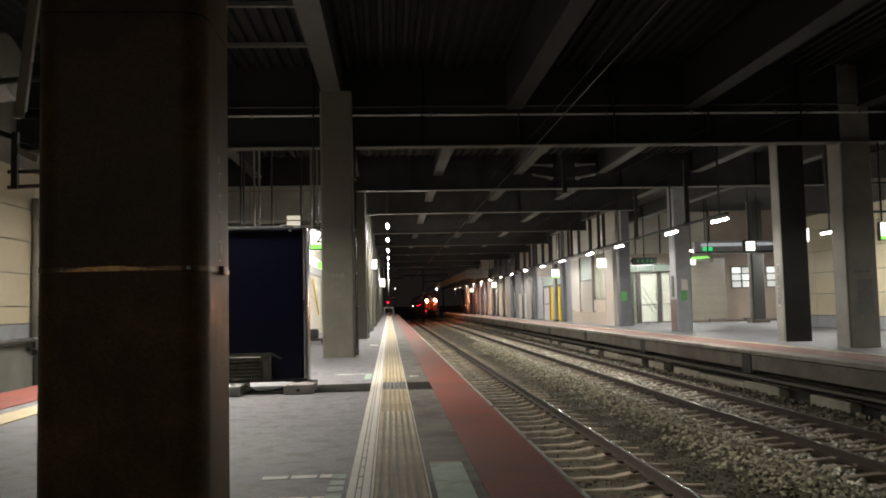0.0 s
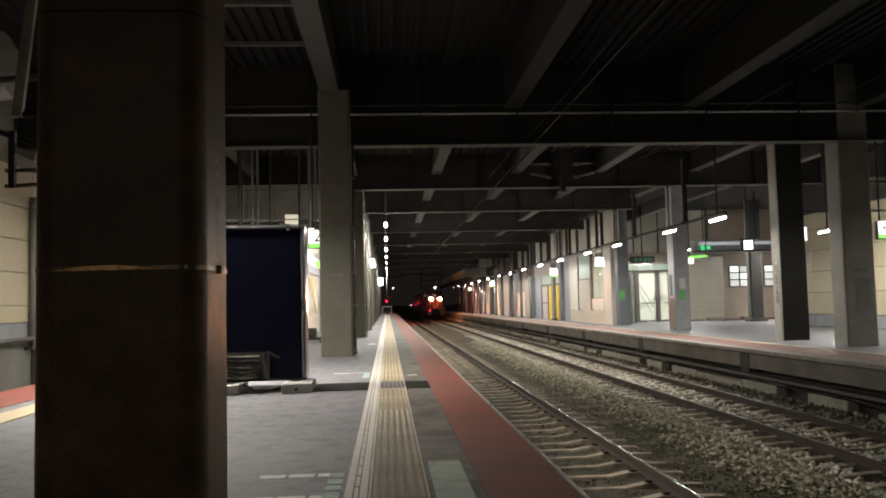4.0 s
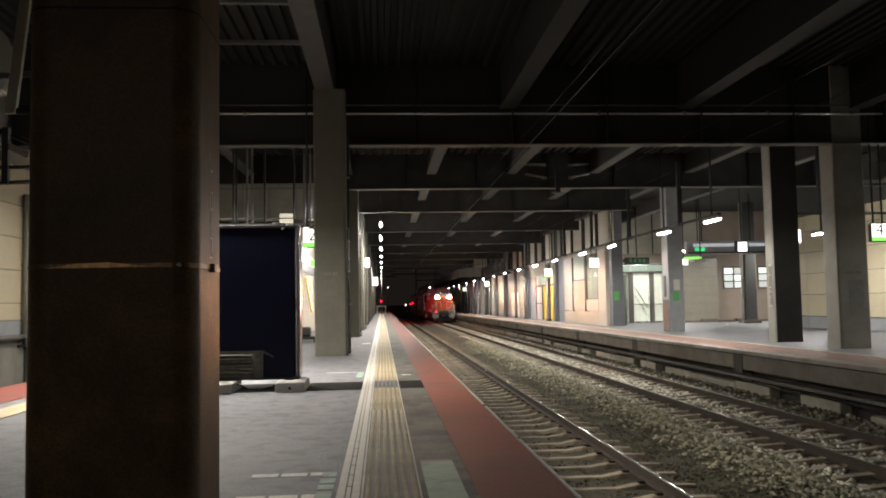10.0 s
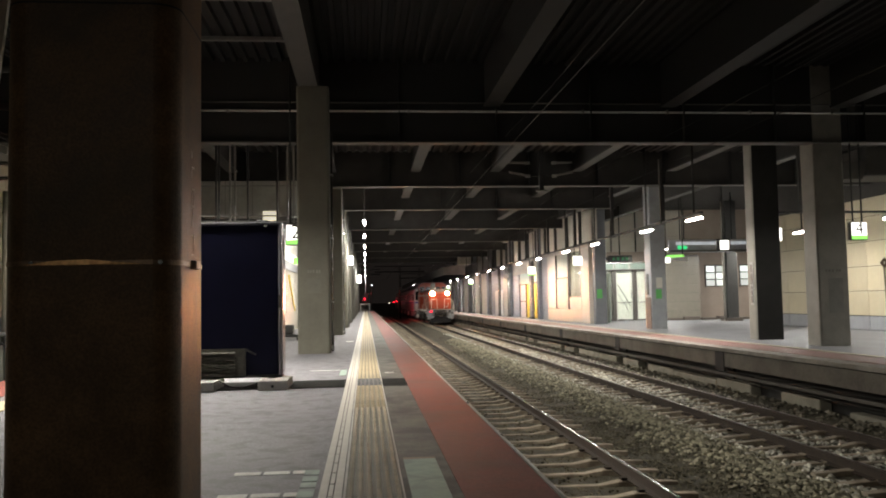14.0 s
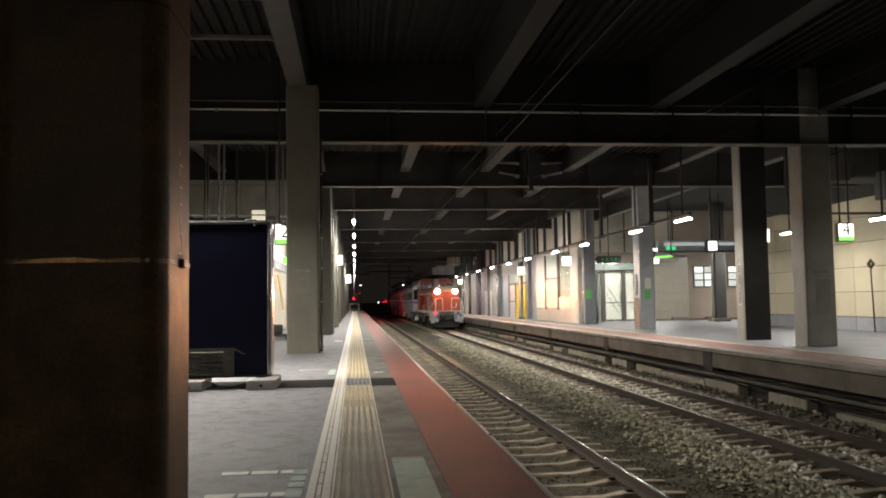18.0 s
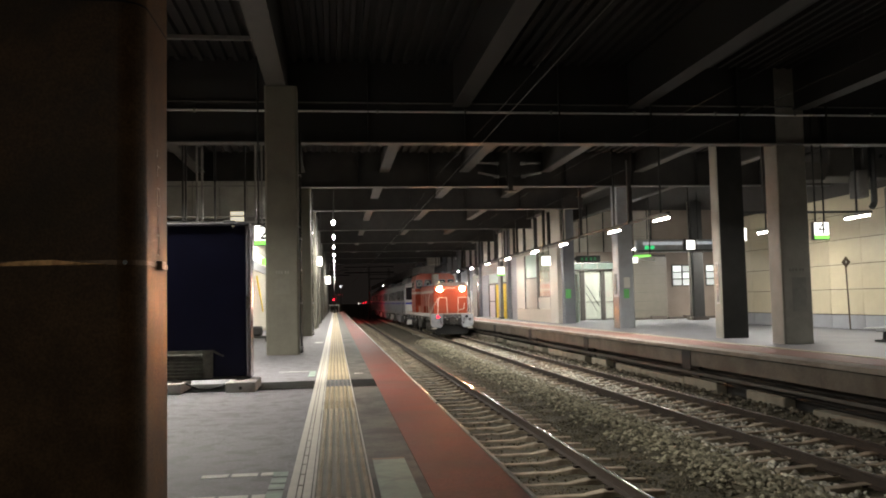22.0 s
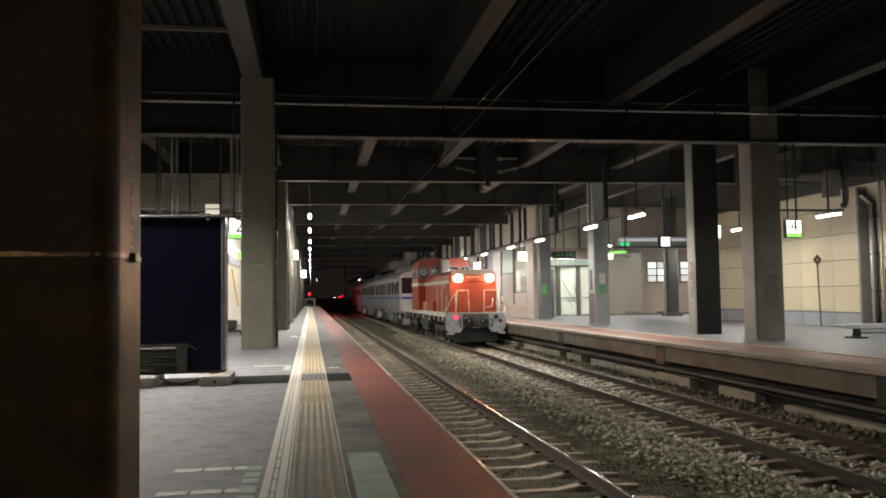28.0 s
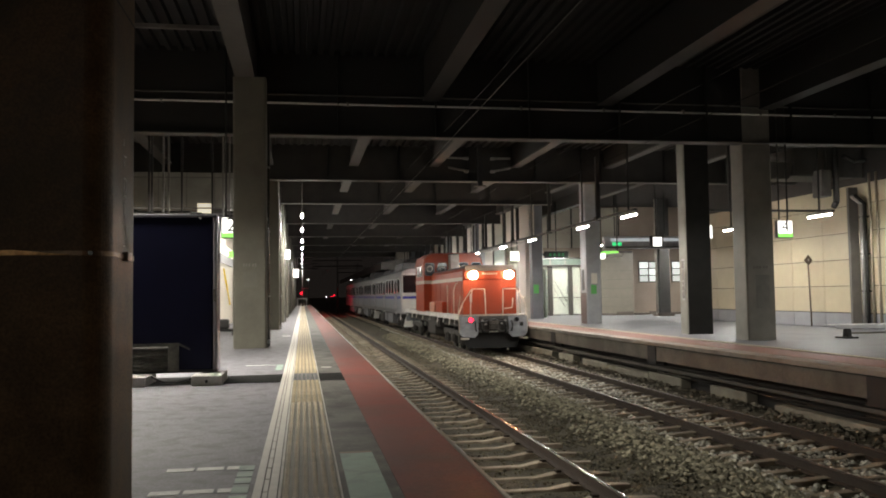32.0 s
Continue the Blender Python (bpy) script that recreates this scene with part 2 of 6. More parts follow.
orange = mat("loco_vermilion", (0.35, 0.056, 0.020), 0.36, var=0.1, scale=3, bump=0.04, dirt=(0.22, 0.045, 0.025), dirt_amt=0.35)
loco_cream = mat("loco_cream_band", (0.55, 0.50, 0.42), 0.42, var=0.1, scale=3, dirt=(0.35, 0.3, 0.25), dirt_amt=0.4)
loco_grey = mat("loco_grey", (0.19, 0.20, 0.22), 0.5, var=0.15, scale=4, dirt=(0.1, 0.1, 0.1), dirt_amt=0.4)
under = mat("underframe_grime", (0.05, 0.045, 0.04), 0.75, 0.2, var=0.3, scale=4, bump=0.2)
coach_silver = mat("coach_stainless", (0.52, 0.525, 0.53), 0.32, 0.7, var=0.16, scale=2, bump=0.08, bscale=30)
coach_blue = mat("coach_blue_band", (0.045, 0.05, 0.36), 0.4, var=0.08)
coach_roof = mat("coach_roof_grey", (0.17, 0.17, 0.175), 0.65, var=0.15)
dark_glass = mat("dark_window_glass", (0.015, 0.017, 0.02), 0.06, var=0.1, bump=0)
headlight_m = glow("headlight_lens", (1.0, 0.38, 0.14), 14000)
# glow of the housing and grid, imitates bloom round the headlights
bloom_m = glow("headlight_bloom", (1.0, 0.66, 0.40), 30)
marker_red = glow("red_marker", (1.0, 0.01, 0.03), 6)
signal_red = glow("signal_red", (1.0, 0.01, 0.03), 6)
cab_lamp = glow("cab_lamp", (1.0, 0.75, 0.45), 4)


def rail_head(name, col, rough, wave):
    """Worn rail steel: streaked along its length, and slightly wavy from sleeper to sleeper."""
    m = mat(name, col, rough, 1.0, var=0.12, scale=20, bump=0)
    n, l = m.node_tree.nodes, m.node_tree.links
    tc = n.new("ShaderNodeTexCoord")
    mp = n.new("ShaderNodeMapping")
    mp.inputs["Scale"].default_value = (5.0, 1.45, 1.0)
    l.new(tc.outputs["Object"], mp.inputs["Vector"])
    nz = n.new("ShaderNodeTexNoise")
    nz.inputs["Scale"].default_value, nz.inputs["Detail"].default_value = 1.6, 3
    l.new(mp.outputs["Vector"], nz.inputs["Vector"])
    bp = n.new("ShaderNodeBump")
    bp.inputs["Strength"].default_value, bp.inputs["Distance"].default_value = 1.0, wave
    l.new(nz.outputs["Fac"], bp.inputs["Height"])
    l.new(bp.outputs["Normal"], n["Principled BSDF"].inputs["Normal"])
    return m


rail_top = rail_head("polished_rail_head", (0.45, 0.42, 0.39), 0.17, 0.02)
rail_dull = rail_head("dull_rail_head", (0.26, 0.235, 0.20), 0.4, 0.008)


# ---- mesh helpers ----
def box(bm, x0, x1, y0, y1, z0, z1, bevel=0.0):
    x0, x1, y0, y1, z0, z1 = min(x0, x1), max(x0, x1), min(y0, y1), max(y0, y1), min(z0, z1), max(z0, z1)
    v = [bm.verts.new(p) for p in ((x0, y0, z0), (x1, y0, z0), (x1, y1, z0), (x0, y1, z0), (x0, y0, z1), (x1, y0, z1), (x1, y1, z1), (x0, y1, z1))]
    fs = [bm.faces.new([v[i] for i in q]) for q in ((0, 3, 2, 1), (4, 5, 6, 7), (0, 1, 5, 4), (1, 2, 6, 5), (2, 3, 7, 6), (3, 0, 4, 7))]
    if bevel:
        es = list({e for f in fs for e in f.edges})
        bmesh.ops.bevel(bm, geom=es, offset=bevel, segments=2, affect="EDGES", profile=0.5)
    return bm


def cyl(bm, p0, p1, r, n=12, r2=None, caps=True):
    p0, p1 = Vector(p0), Vector(p1)
    d = p1 - p0
    q = d.to_track_quat("Z", "Y")
    r2 = r if r2 is None else r2
    a = [bm.verts.new(p0 + q @ Vector((r * math.cos(2 * math.pi * i / n), r * math.sin(2 * math.pi * i / n), 0))) for i in range(n)]
    b = [bm.verts.new(p1 + q @ Vector((r2 * math.cos(2 * math.pi * i / n), r2 * math.sin(2 * math.pi * i / n), 0))) for i in range(n)]
    for i in range(n):
        f = bm.faces.new((a[i], a[(i + 1) % n], b[(i + 1) % n], b[i]))
        f.smooth = True
    if caps:
        bm.faces.new(list(reversed(a)))
        bm.faces.new(b)
    return bm


def tubes(bm, pts, r, n=8):
    for a, b in zip(pts, pts[1:]):
        cyl(bm, a, b, r, n)
    return bm


def extrude(bm, prof, axis, a, b):
    """A closed profile of (u, v) pairs, drawn along an axis from a to b."""
    def place(u, v, w):
        return {"y": (u, w, v), "x": (w, u, v), "z": (u, v, w)}[axis]
    va = [bm.verts.new(place(u, v, a)) for u, v in prof]
    vb = [bm.verts.new(place(u, v, b)) for u, v in prof]
    k = len(prof)
    for i in range(k):
        bm.faces.new((va[i], va[(i + 1) % k], vb[(i + 1) % k], vb[i]))
    bm.faces.new(va)
    bm.faces.new(list(reversed(vb)))
    bmesh.ops.recalc_face_normals(bm, faces=bm.faces)
    return bm


def rounded(w, d, r, n=4, cx=0.0, cy=0.0):
    """The outline of a rectangle with rounded corners."""
    out = []
    for sx, sy, a0 in ((1, 1, 0), (-1, 1, 90), (-1, -1, 180), (1, -1, 270)):
        for i in range(n + 1):
            a = radians(a0 + 90 * i / n)
            out.append((cx + sx * (w / 2 - r) + r * math.cos(a), cy + sy * (d / 2 - r) + r * math.sin(a)))
    return out


def mesh_of(name, bm, material):
    me = bpy.data.meshes.new(name)
    bm.to_mesh(me)
    bm.free()
    for m in material if isinstance(material, (list, tuple)) else (material,):
        me.materials.append(m)
    return me


def part(name, bm, material, parent, label=""):
    ob = new(name, mesh_of(name, bm, material))
    ob.parent = parent
    if label:
        ob["label"] = label
    return ob


def solid(name, bm, material, label="", category="", group="", kind=""):
    return tagged(new(name, mesh_of(name, bm, material)), label, category, group, kind)


def thing(name, label, category, group="", kind="", at=(0, 0, 0)):
    ob = new(name)
    ob.empty_display_size = 0.2
    ob.location = at
    return tagged(ob, label, category, group, kind)


def shared(name, me, parent, loc):
    ob = new(name, me)
    ob.parent = parent
    ob.location = loc
    return ob


def bx(*a, bevel=0.0):
    return box(bmesh.new(), *a, bevel=bevel)


def cy(*a, **k):
    return cyl(bmesh.new(), *a, **k)


# ---- ground, ballast, platforms ----
solid("ground", bx(-2500, 2500, -2500, 2500, -2.2, -1.9), ballast_m, "dark earth under the railway", "ground", kind="structure")

bm = bmesh.new()
nx, ny = 60, 240
xs = [0.75 + 8.3 * i / nx for i in range(nx + 1)]
ys = [-8 + 170 * (j / ny) ** 1.3 for j in range(ny + 1)]


def bed(x, y):
    z = -1.44 + 0.098 * math.exp(-(((x - FAR_C) / 1.25) ** 6))
    z += 0.055 * math.exp(-((x - 3.75) / 0.35) ** 4)
    z += 0.26 * min(1.0, max(0.0, (x - 7.75) / 0.5))
    k = math.exp(-(((x - NEAR_C) / 0.85) ** 6))
    z += k * (0.05 + 0.04 * noise.noise((x * 4.3, y * 5.1, 7.7)))
    z -= 0.02 * math.exp(-((x - 4.3) / 0.5) ** 2)
    z += 0.17 * math.exp(-((x - 5.2) / 0.45) ** 2)
    return z + 0.035 * noise.noise((x * 2.2, y * 1.7, 3.1)) + 0.02 * noise.noise((x * 7, y * 7, 0.0))


rows = [[bm.verts.new((x, y, bed(x, y))) for x in xs] for y in ys]
for j in range(ny):
    for i in range(nx):
        bm.faces.new((rows[j][i], rows[j][i + 1], rows[j + 1][i + 1], rows[j + 1][i])).smooth = True
solid("ballast_bed", bm, ballast_m, "brown and grey ballast bed under both tracks", "ballast", kind="structure")

# platform bodies
solid("platform_near", bx(-4.95, 0.97, -8, 100, -1.6, 0.0), asphalt, "asphalt-topped island platform with painted edges", "platform", kind="structure")
solid("platform_edge_wall", bx(0.971, 1.0, -8, 100, -0.20, 0.013, bevel=0.006), mat("worn_edge_nosing", (0.19, 0.165, 0.135), 0.3, var=0.3, scale=5, bump=0.2, dirt=(0.15, 0.13, 0.11), dirt_amt=0.5), "concrete nosing of the near platform edge", "platform edge", kind="structure")
solid("platform_edge_paint", bx(0.50, 0.970, -8, 100, 0.004, 0.008), red_paint, "worn red painted band along the platform edge", "platform marking", kind="structure")
solid("platform_far", bx(8.67, 24, -8, 130, -1.6, FAR), far_asphalt, "grey asphalt platform across the tracks", "platform", kind="structure")

# ---- rails and sleepers ----
RAILP = [(-0.063, -0.16), (0.063, -0.16), (0.063, -0.148), (0.009, -0.128), (0.009, -0.045), (0.033, -0.034), (0.034, -0.011), (0.015, 0.0),
         (-0.015, 0.0), (-0.034, -0.011), (-0.033, -0.034), (-0.009, -0.045), (-0.009, -0.128), (-0.063, -0.148)]


def rail_mesh(name, top):
    b = bmesh.new()
    extrude(b, RAILP, "y", -8, 160)
    for f in b.faces:
        if f.normal.z > 0.95 and f.calc_center_median().z > -0.03:
            f.material_index = 1
    return mesh_of(name, b, [rust, top])


def sleeper_mesh():
    b = bmesh.new()
    st = [(-1.16, -0.045, 0.085), (-0.5, -0.0, 0.1), (-0.25, -0.045, 0.08), (0.25, -0.045, 0.08), (0.5, 0.0, 0.1), (1.26, -0.03, 0.07)]
    ring = []
    for x, z, w in st:
        ring.append([b.verts.new(p) for p in ((x, -w, -0.16), (x, w, -0.16), (x, w * 0.8, z - 0.01), (x, w * 0.7, z), (x, -w * 0.7, z), (x, -w * 0.8, z - 0.01))])
    for r0, r1 in zip(ring, ring[1:]):
        for i in range(6):
            b.faces.new((r0[i], r0[(i + 1) % 6], r1[(i + 1) % 6], r1[i]))
    b.faces.new(list(reversed(ring[0])))
    b.faces.new(ring[-1])
    bmesh.ops.recalc_face_normals(b, faces=b.faces)
    return mesh_of("sleeper", b, sleeper_m)


def sleeper_at(c, k):
    return 0.585 * k if c > 5 else 0.24 + 0.69 * k


RAIL_ME, DULL_ME, SL_ME = rail_mesh("rail", rail_top), rail_mesh("rail", rail_dull), sleeper_mesh()
for c, me, lab in ((NEAR_C, RAIL_ME, "railway track with polished rails on concrete sleepers beside the near platform"),
                   (FAR_C, DULL_ME, "railway track with dull rails on concrete sleepers beside the far platform"),
                   (-6.45, DULL_ME, "railway track beyond the island platform")):
    tr = thing("railway_track", lab, "railway track", kind="structure", at=(c, 0, RAIL))
    shared("rail", me, tr, (-GAUGE, 0, 0))
    shared("rail", me, tr, (GAUGE, 0, 0))
    rs = random.Random(int(c * 10))
    for k in range(-12, 200 if c > 0 else 60):
        y = sleeper_at(c, k)
        o = shared("sleeper", SL_ME, tr, (rs.uniform(-0.03, 0.03), y + rs.uniform(-0.03, 0.03), (-0.116 if c > 5 else -0.165) + rs.uniform(-0.012, 0.006)))
        o.rotation_euler = (0, 0, rs.uniform(-0.02, 0.02))

# ---- columns ----
def column(name, y, x=-1.01, w=0.64, d=0.56, top=6.42, base=0.0, material=None, label="", group="platform columns", r=0.05, n=5):
    t = thing(name, label, "column", group, at=(x, y + d / 2, base))
    part("shaft", extrude(bmesh.new(), rounded(w, d, r, n), "z", 0, top - base), material or concrete, t)
    return t


near_col = column("clad_column", 3.20, r=0.10, n=12, material=column_m, label="dark brown painted steel-clad column with a riveted metal strap")
b = extrude(bmesh.new(), rounded(0.648, 0.568, 0.104, 12), "z", 1.152, 1.170)
part("strap", b, mat("worn_copper_strap", (0.36, 0.25, 0.16), 0.35, 0.7, var=0.35, scale=9, bump=0.2), near_col, "worn copper-coloured strap round the column")
# highlight on the strap, put in as brighter copper pieces
copper = mat("strap_glint_copper", (0.85, 0.42, 0.19), 0.42, 0.9, var=0.5, scale=14, bump=0.3)
for x0, x1, h0, h1 in ((-0.225, -0.12, 0.003, 0.016), (-0.12, 0.0, 0.016, 0.020), (0.0, 0.11, 0.020, 0.008), (0.11, 0.19, 0.008, 0.002)):
    b = bmesh.new()
    va = [b.verts.new(p) for p in ((x0, -0.2835, 1.153), (x0, -0.288, 1.154), (x0, -0.286, 1.154 + h0), (x0, -0.2835, 1.154 + h0))]
    vb = [b.verts.new(p) for p in ((x1, -0.2835, 1.153), (x1, -0.288, 1.154), (x1, -0.286, 1.154 + h1), (x1, -0.2835, 1.154 + h1))]
    for i in range(4):
        b.faces.new((va[i], vb[i], vb[(i + 1) % 4], va[(i + 1) % 4]))
    b.faces.new(va)
    b.faces.new(list(reversed(vb)))
    bmesh.ops.recalc_face_normals(b, faces=b.faces)
    part("strap_fold", b, copper, near_col, "stretch of the strap coloured bright as a highlight")
part("buckle", bx(0.318, 0.342, -0.02, 0.06, 1.143, 1.178, bevel=0.004), mat("pale_buckle", (0.62, 0.55, 0.46), 0.45, 0.3, var=0.3, scale=40), near_col, "pale worn buckle")
for xx in (0.262, -0.2):
    part("rivet", cy((xx, -0.287, 1.161), (xx, -0.279, 1.161), 0.009), galv, near_col)
part("upper_seam", extrude(bmesh.new(), rounded(0.643, 0.563, 0.1015, 12), "z", 2.14, 2.147), steel_dark, near_col)
stencil = mat("faded_stencil", (0.80, 0.68, 0.52), 0.5, var=0.3, scale=30, bump=0)
b = bmesh.new()
for z0, z1, y0, y1 in ((1.56, 1.565, 0.02, 0.07), (1.60, 1.63, 0.02, 0.027), (1.52, 1.555, 0.02, 0.028), (1.47, 1.476, 0.02, 0.07), (1.40, 1.406, 0.02, 0.07),
                       (1.40, 1.476, 0.02, 0.026), (1.40, 1.476, 0.064, 0.07), (1.32, 1.37, 0.03, 0.037), (1.28, 1.286, 0.02, 0.07), (1.23, 1.28, 0.06, 0.067), (1.20, 1.206, 0.02, 0.06)):
    box(b, 0.3195, 0.3208, y0 - 0.03, y1 - 0.03, z0, z1)
part("stencil_marks", b, stencil, near_col, "faded painted stencil marks")
for k, y in enumerate((16.8, 26.2, 33.6, 41.5, 50.5, 59.0, 68.0, 78.0, 88.0)):
    c = column("concrete_column", y, top=5.37 if k == 0 else 5.72, material=column_concrete, label="grey-brown concrete column with a steel conduit on the island platform")
    b = tubes(bmesh.new(), [(0.352, 0.18, 0.02), (0.352, 0.18, 4.5)], 0.024)
    part("conduit", b, rust, c)
    b = tubes(bmesh.new(), [(0.350, 0.06, 0.02), (0.350, 0.06, 4.5)], 0.020)
    part("conduit", b, galv if k < 2 else steel_grey, c)
    for z in (1.0, 2.3, 3.6):
        part("conduit_clip", bx(0.318, 0.38, 0.02, 0.22, z, z + 0.03), steel_grey, c)
    if k == 0:
        b = bmesh.new()
        for xx in (-0.12, -0.07, -0.02, 0.05, 0.10):
            box(b, xx, xx + 0.028, -0.2835, -0.281, 1.60, 1.66)
        part("faint_marks", b, mat("faint_mark", (0.16, 0.15, 0.13), 0.7), c)
        part("patch_panel", bx(-0.12, 0.14, -0.284, -0.2805, 1.2, 1.5), mat("patch_paint", (0.125, 0.12, 0.096), 0.75), c)
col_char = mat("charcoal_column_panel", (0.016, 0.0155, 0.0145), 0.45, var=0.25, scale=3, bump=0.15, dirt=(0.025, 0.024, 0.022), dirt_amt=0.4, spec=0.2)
for k, y in enumerate((18.65, 21.85, 31.0, 38.4, 50.3, 60.5, 72.0, 84.0, 96.0, 108.0)):
    blueish = k in (3, 5)
    c = column("concrete_column", y, x={2: 11.125, 3: 11.0}.get(k, 10.91), w={2: 0.61, 3: 0.56}.get(k, 0.74), d={1: 0.46, 2: 0.66, 3: 0.42}.get(k, 0.62), base=FAR, top=6.42 if k == 0 else 5.72, label="concrete column with a charcoal front panel on the far platform" if k == 1 else "grey concrete column on the far platform",
               group="far platform columns", material=None if k < 2 else mat("pale_blue_column_paint", (0.31, 0.325, 0.34), 0.5, var=0.12, scale=3, bump=0.1, dirt=(0.2, 0.2, 0.2), dirt_amt=0.4) if k == 2 else mat("blue_grey_column_paint", (0.155, 0.163, 0.178), 0.5, var=0.12, scale=3, bump=0.1, dirt=(0.12, 0.12, 0.12), dirt_amt=0.4))
    if k == 1:
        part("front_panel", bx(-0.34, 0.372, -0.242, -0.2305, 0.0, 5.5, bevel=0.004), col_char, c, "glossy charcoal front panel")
        b = bmesh.new()
        box(b, -0.395, -0.372, -0.16, 0.02, 0.95, 2.1, bevel=0.005)
        part("notice_strip", b, mat("notice_rim", (0.33, 0.325, 0.31), 0.35, 0.3, var=0.2), c, "narrow grey notice strip with dark marks")
        b = bmesh.new()
        for z, h in ((1.0, 0.2), (1.22, 0.13), (1.37, 0.1), (1.5, 0.3), (1.83, 0.22)):
            box(b, -0.397, -0.3955, -0.14, 0.0, z, z + h)
        part("notice_marks", b, mat("notice_brown", (0.13, 0.12, 0.11), 0.4, var=0.3, scale=12), c)
    if k == 0:
        b = bmesh.new()
        for xx in (-0.2, -0.12, -0.04, 0.06, 0.13):
            box(b, xx, xx + 0.05, -0.3135, -0.311, 1.72, 1.78)
        part("faint_marks", b, mat("faint_mark", (0.16, 0.15, 0.13), 0.7), c)
        part("patch_panel", bx(-0.135, 0.22, -0.3145, -0.3105, 0.77, 1.57), mat("dark_patch_paint", (0.19, 0.185, 0.165), 0.75, var=0.2, scale=4), c)
    if k == 2:
        part("notice", bx(-0.10, 0.14, -0.338, -0.3305, 1.55, 1.95), paper, c, "white paper notice")
        part("green_sign", bx(-0.12, 0.10, -0.338, -0.3305, 1.15, 1.50), green_sticker, c, "green paper sign")
        part("notice_strip", bx(-0.33, -0.306, -0.12, 0.12, 1.3, 2.1), grille_m, c)
        part("kick_board", bx(-0.317, -0.306, -0.31, 0.31, 0.0, 1.2), mat("brown_board", (0.10, 0.075, 0.064), 0.45, var=0.15), c, "brown board on the column's side")
    if k == 3:
        part("green_sign", bx(-0.20, 0.05, -0.218, -0.2105, 1.2, 1.62), green_sticker, c, "green paper sign")

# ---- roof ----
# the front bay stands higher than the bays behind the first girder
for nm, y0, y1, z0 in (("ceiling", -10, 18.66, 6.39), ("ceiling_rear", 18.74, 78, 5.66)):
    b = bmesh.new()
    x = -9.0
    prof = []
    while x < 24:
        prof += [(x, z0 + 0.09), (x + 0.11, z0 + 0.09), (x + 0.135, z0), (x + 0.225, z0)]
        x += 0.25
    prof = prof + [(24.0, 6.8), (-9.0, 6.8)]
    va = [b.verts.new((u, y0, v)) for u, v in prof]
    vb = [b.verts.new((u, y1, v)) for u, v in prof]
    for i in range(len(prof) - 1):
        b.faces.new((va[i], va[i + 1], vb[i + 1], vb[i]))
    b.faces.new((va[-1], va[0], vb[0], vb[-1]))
    # the rear deck takes the lighter, haze-imitating colour
    solid(nm, b, deck_m if y0 < 0 else rear_beam_m, "corrugated steel roof deck", "ceiling", kind="structure")

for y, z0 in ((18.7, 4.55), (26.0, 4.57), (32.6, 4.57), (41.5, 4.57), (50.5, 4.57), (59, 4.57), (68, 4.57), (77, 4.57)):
    g = thing("cross_girder", "dark steel girder spanning the tracks", "girder", "roof girders", at=(0, y, 0))
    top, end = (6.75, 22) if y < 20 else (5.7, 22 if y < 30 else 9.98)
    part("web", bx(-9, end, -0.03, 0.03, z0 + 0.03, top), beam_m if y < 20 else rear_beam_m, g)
    part("flange", bx(-9, end, -0.17, 0.17, z0, z0 + 0.03), flange_m, g, "paler bottom flange")
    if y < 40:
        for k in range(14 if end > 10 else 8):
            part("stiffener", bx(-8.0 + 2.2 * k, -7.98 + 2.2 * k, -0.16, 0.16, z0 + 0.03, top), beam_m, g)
for y in (12.2, 14.6, 16.9):
    solid("purlin", bx(-4.2, -1.35, y - 0.05, y + 0.05, 6.31, 6.39), mat("purlin_paint", (0.17, 0.165, 0.155), 0.5, var=0.2, scale=3), "dusty steel purlin under the roof deck", "purlin", "purlins")
for x in (-1.10, 2.89, 7.0, 11.1):
    t = thing("longitudinal_beam", "dark longitudinal roof beam with a bottom flange", "roof beam", "roof beams")
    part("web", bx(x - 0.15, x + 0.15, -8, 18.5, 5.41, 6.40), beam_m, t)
    part("flange", bx(x - 0.19, x + 0.19, -8, 18.5, 5.36, 5.408), mat("dark_flange", (0.055, 0.053, 0.048), 0.75, var=0.3, scale=2, bump=0.2) if x < 0 else beam_m, t)
for x in (-4.0, -1.0, 1.6, 4.12, 6.77, 9.87, 12.6):
    t = thing("longitudinal_beam", "dark longitudinal roof beam with a bottom flange", "roof beam", "roof beams")
    part("web", bx(x - 0.10, x + 0.10, 18.9, 77, 5.10, 5.68), rear_beam_m, t)
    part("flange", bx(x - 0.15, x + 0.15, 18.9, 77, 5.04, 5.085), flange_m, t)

pipe = thing("sprinkler_pipe", "bright galvanised pipe run along a roof girder", "pipe", at=(0, 18.655, 0))
part("pipe_run", cy((-8.4, -0.03, 5.29), (16.5, -0.03, 5.26), 0.026, n=10), mat("pale_pipe_coat", (0.70, 0.70, 0.67), 0.22, 0.25, var=0.1, scale=4, bump=0.05), pipe)
for k in range(12):
    part("clamp", bx(-7 + 2.0 * k, -6.95 + 2.0 * k, -0.06, 0.02, 5.24, 5.33), steel_grey, pipe)
pipe = thing("conduit_run", "thin dusty conduit run on a roof girder", "pipe", at=(0, 18.66, 0))
part("pipe_run", cy((-8.4, -0.02, 5.49), (16.5, -0.02, 5.46), 0.018, n=8), flange_m, pipe)

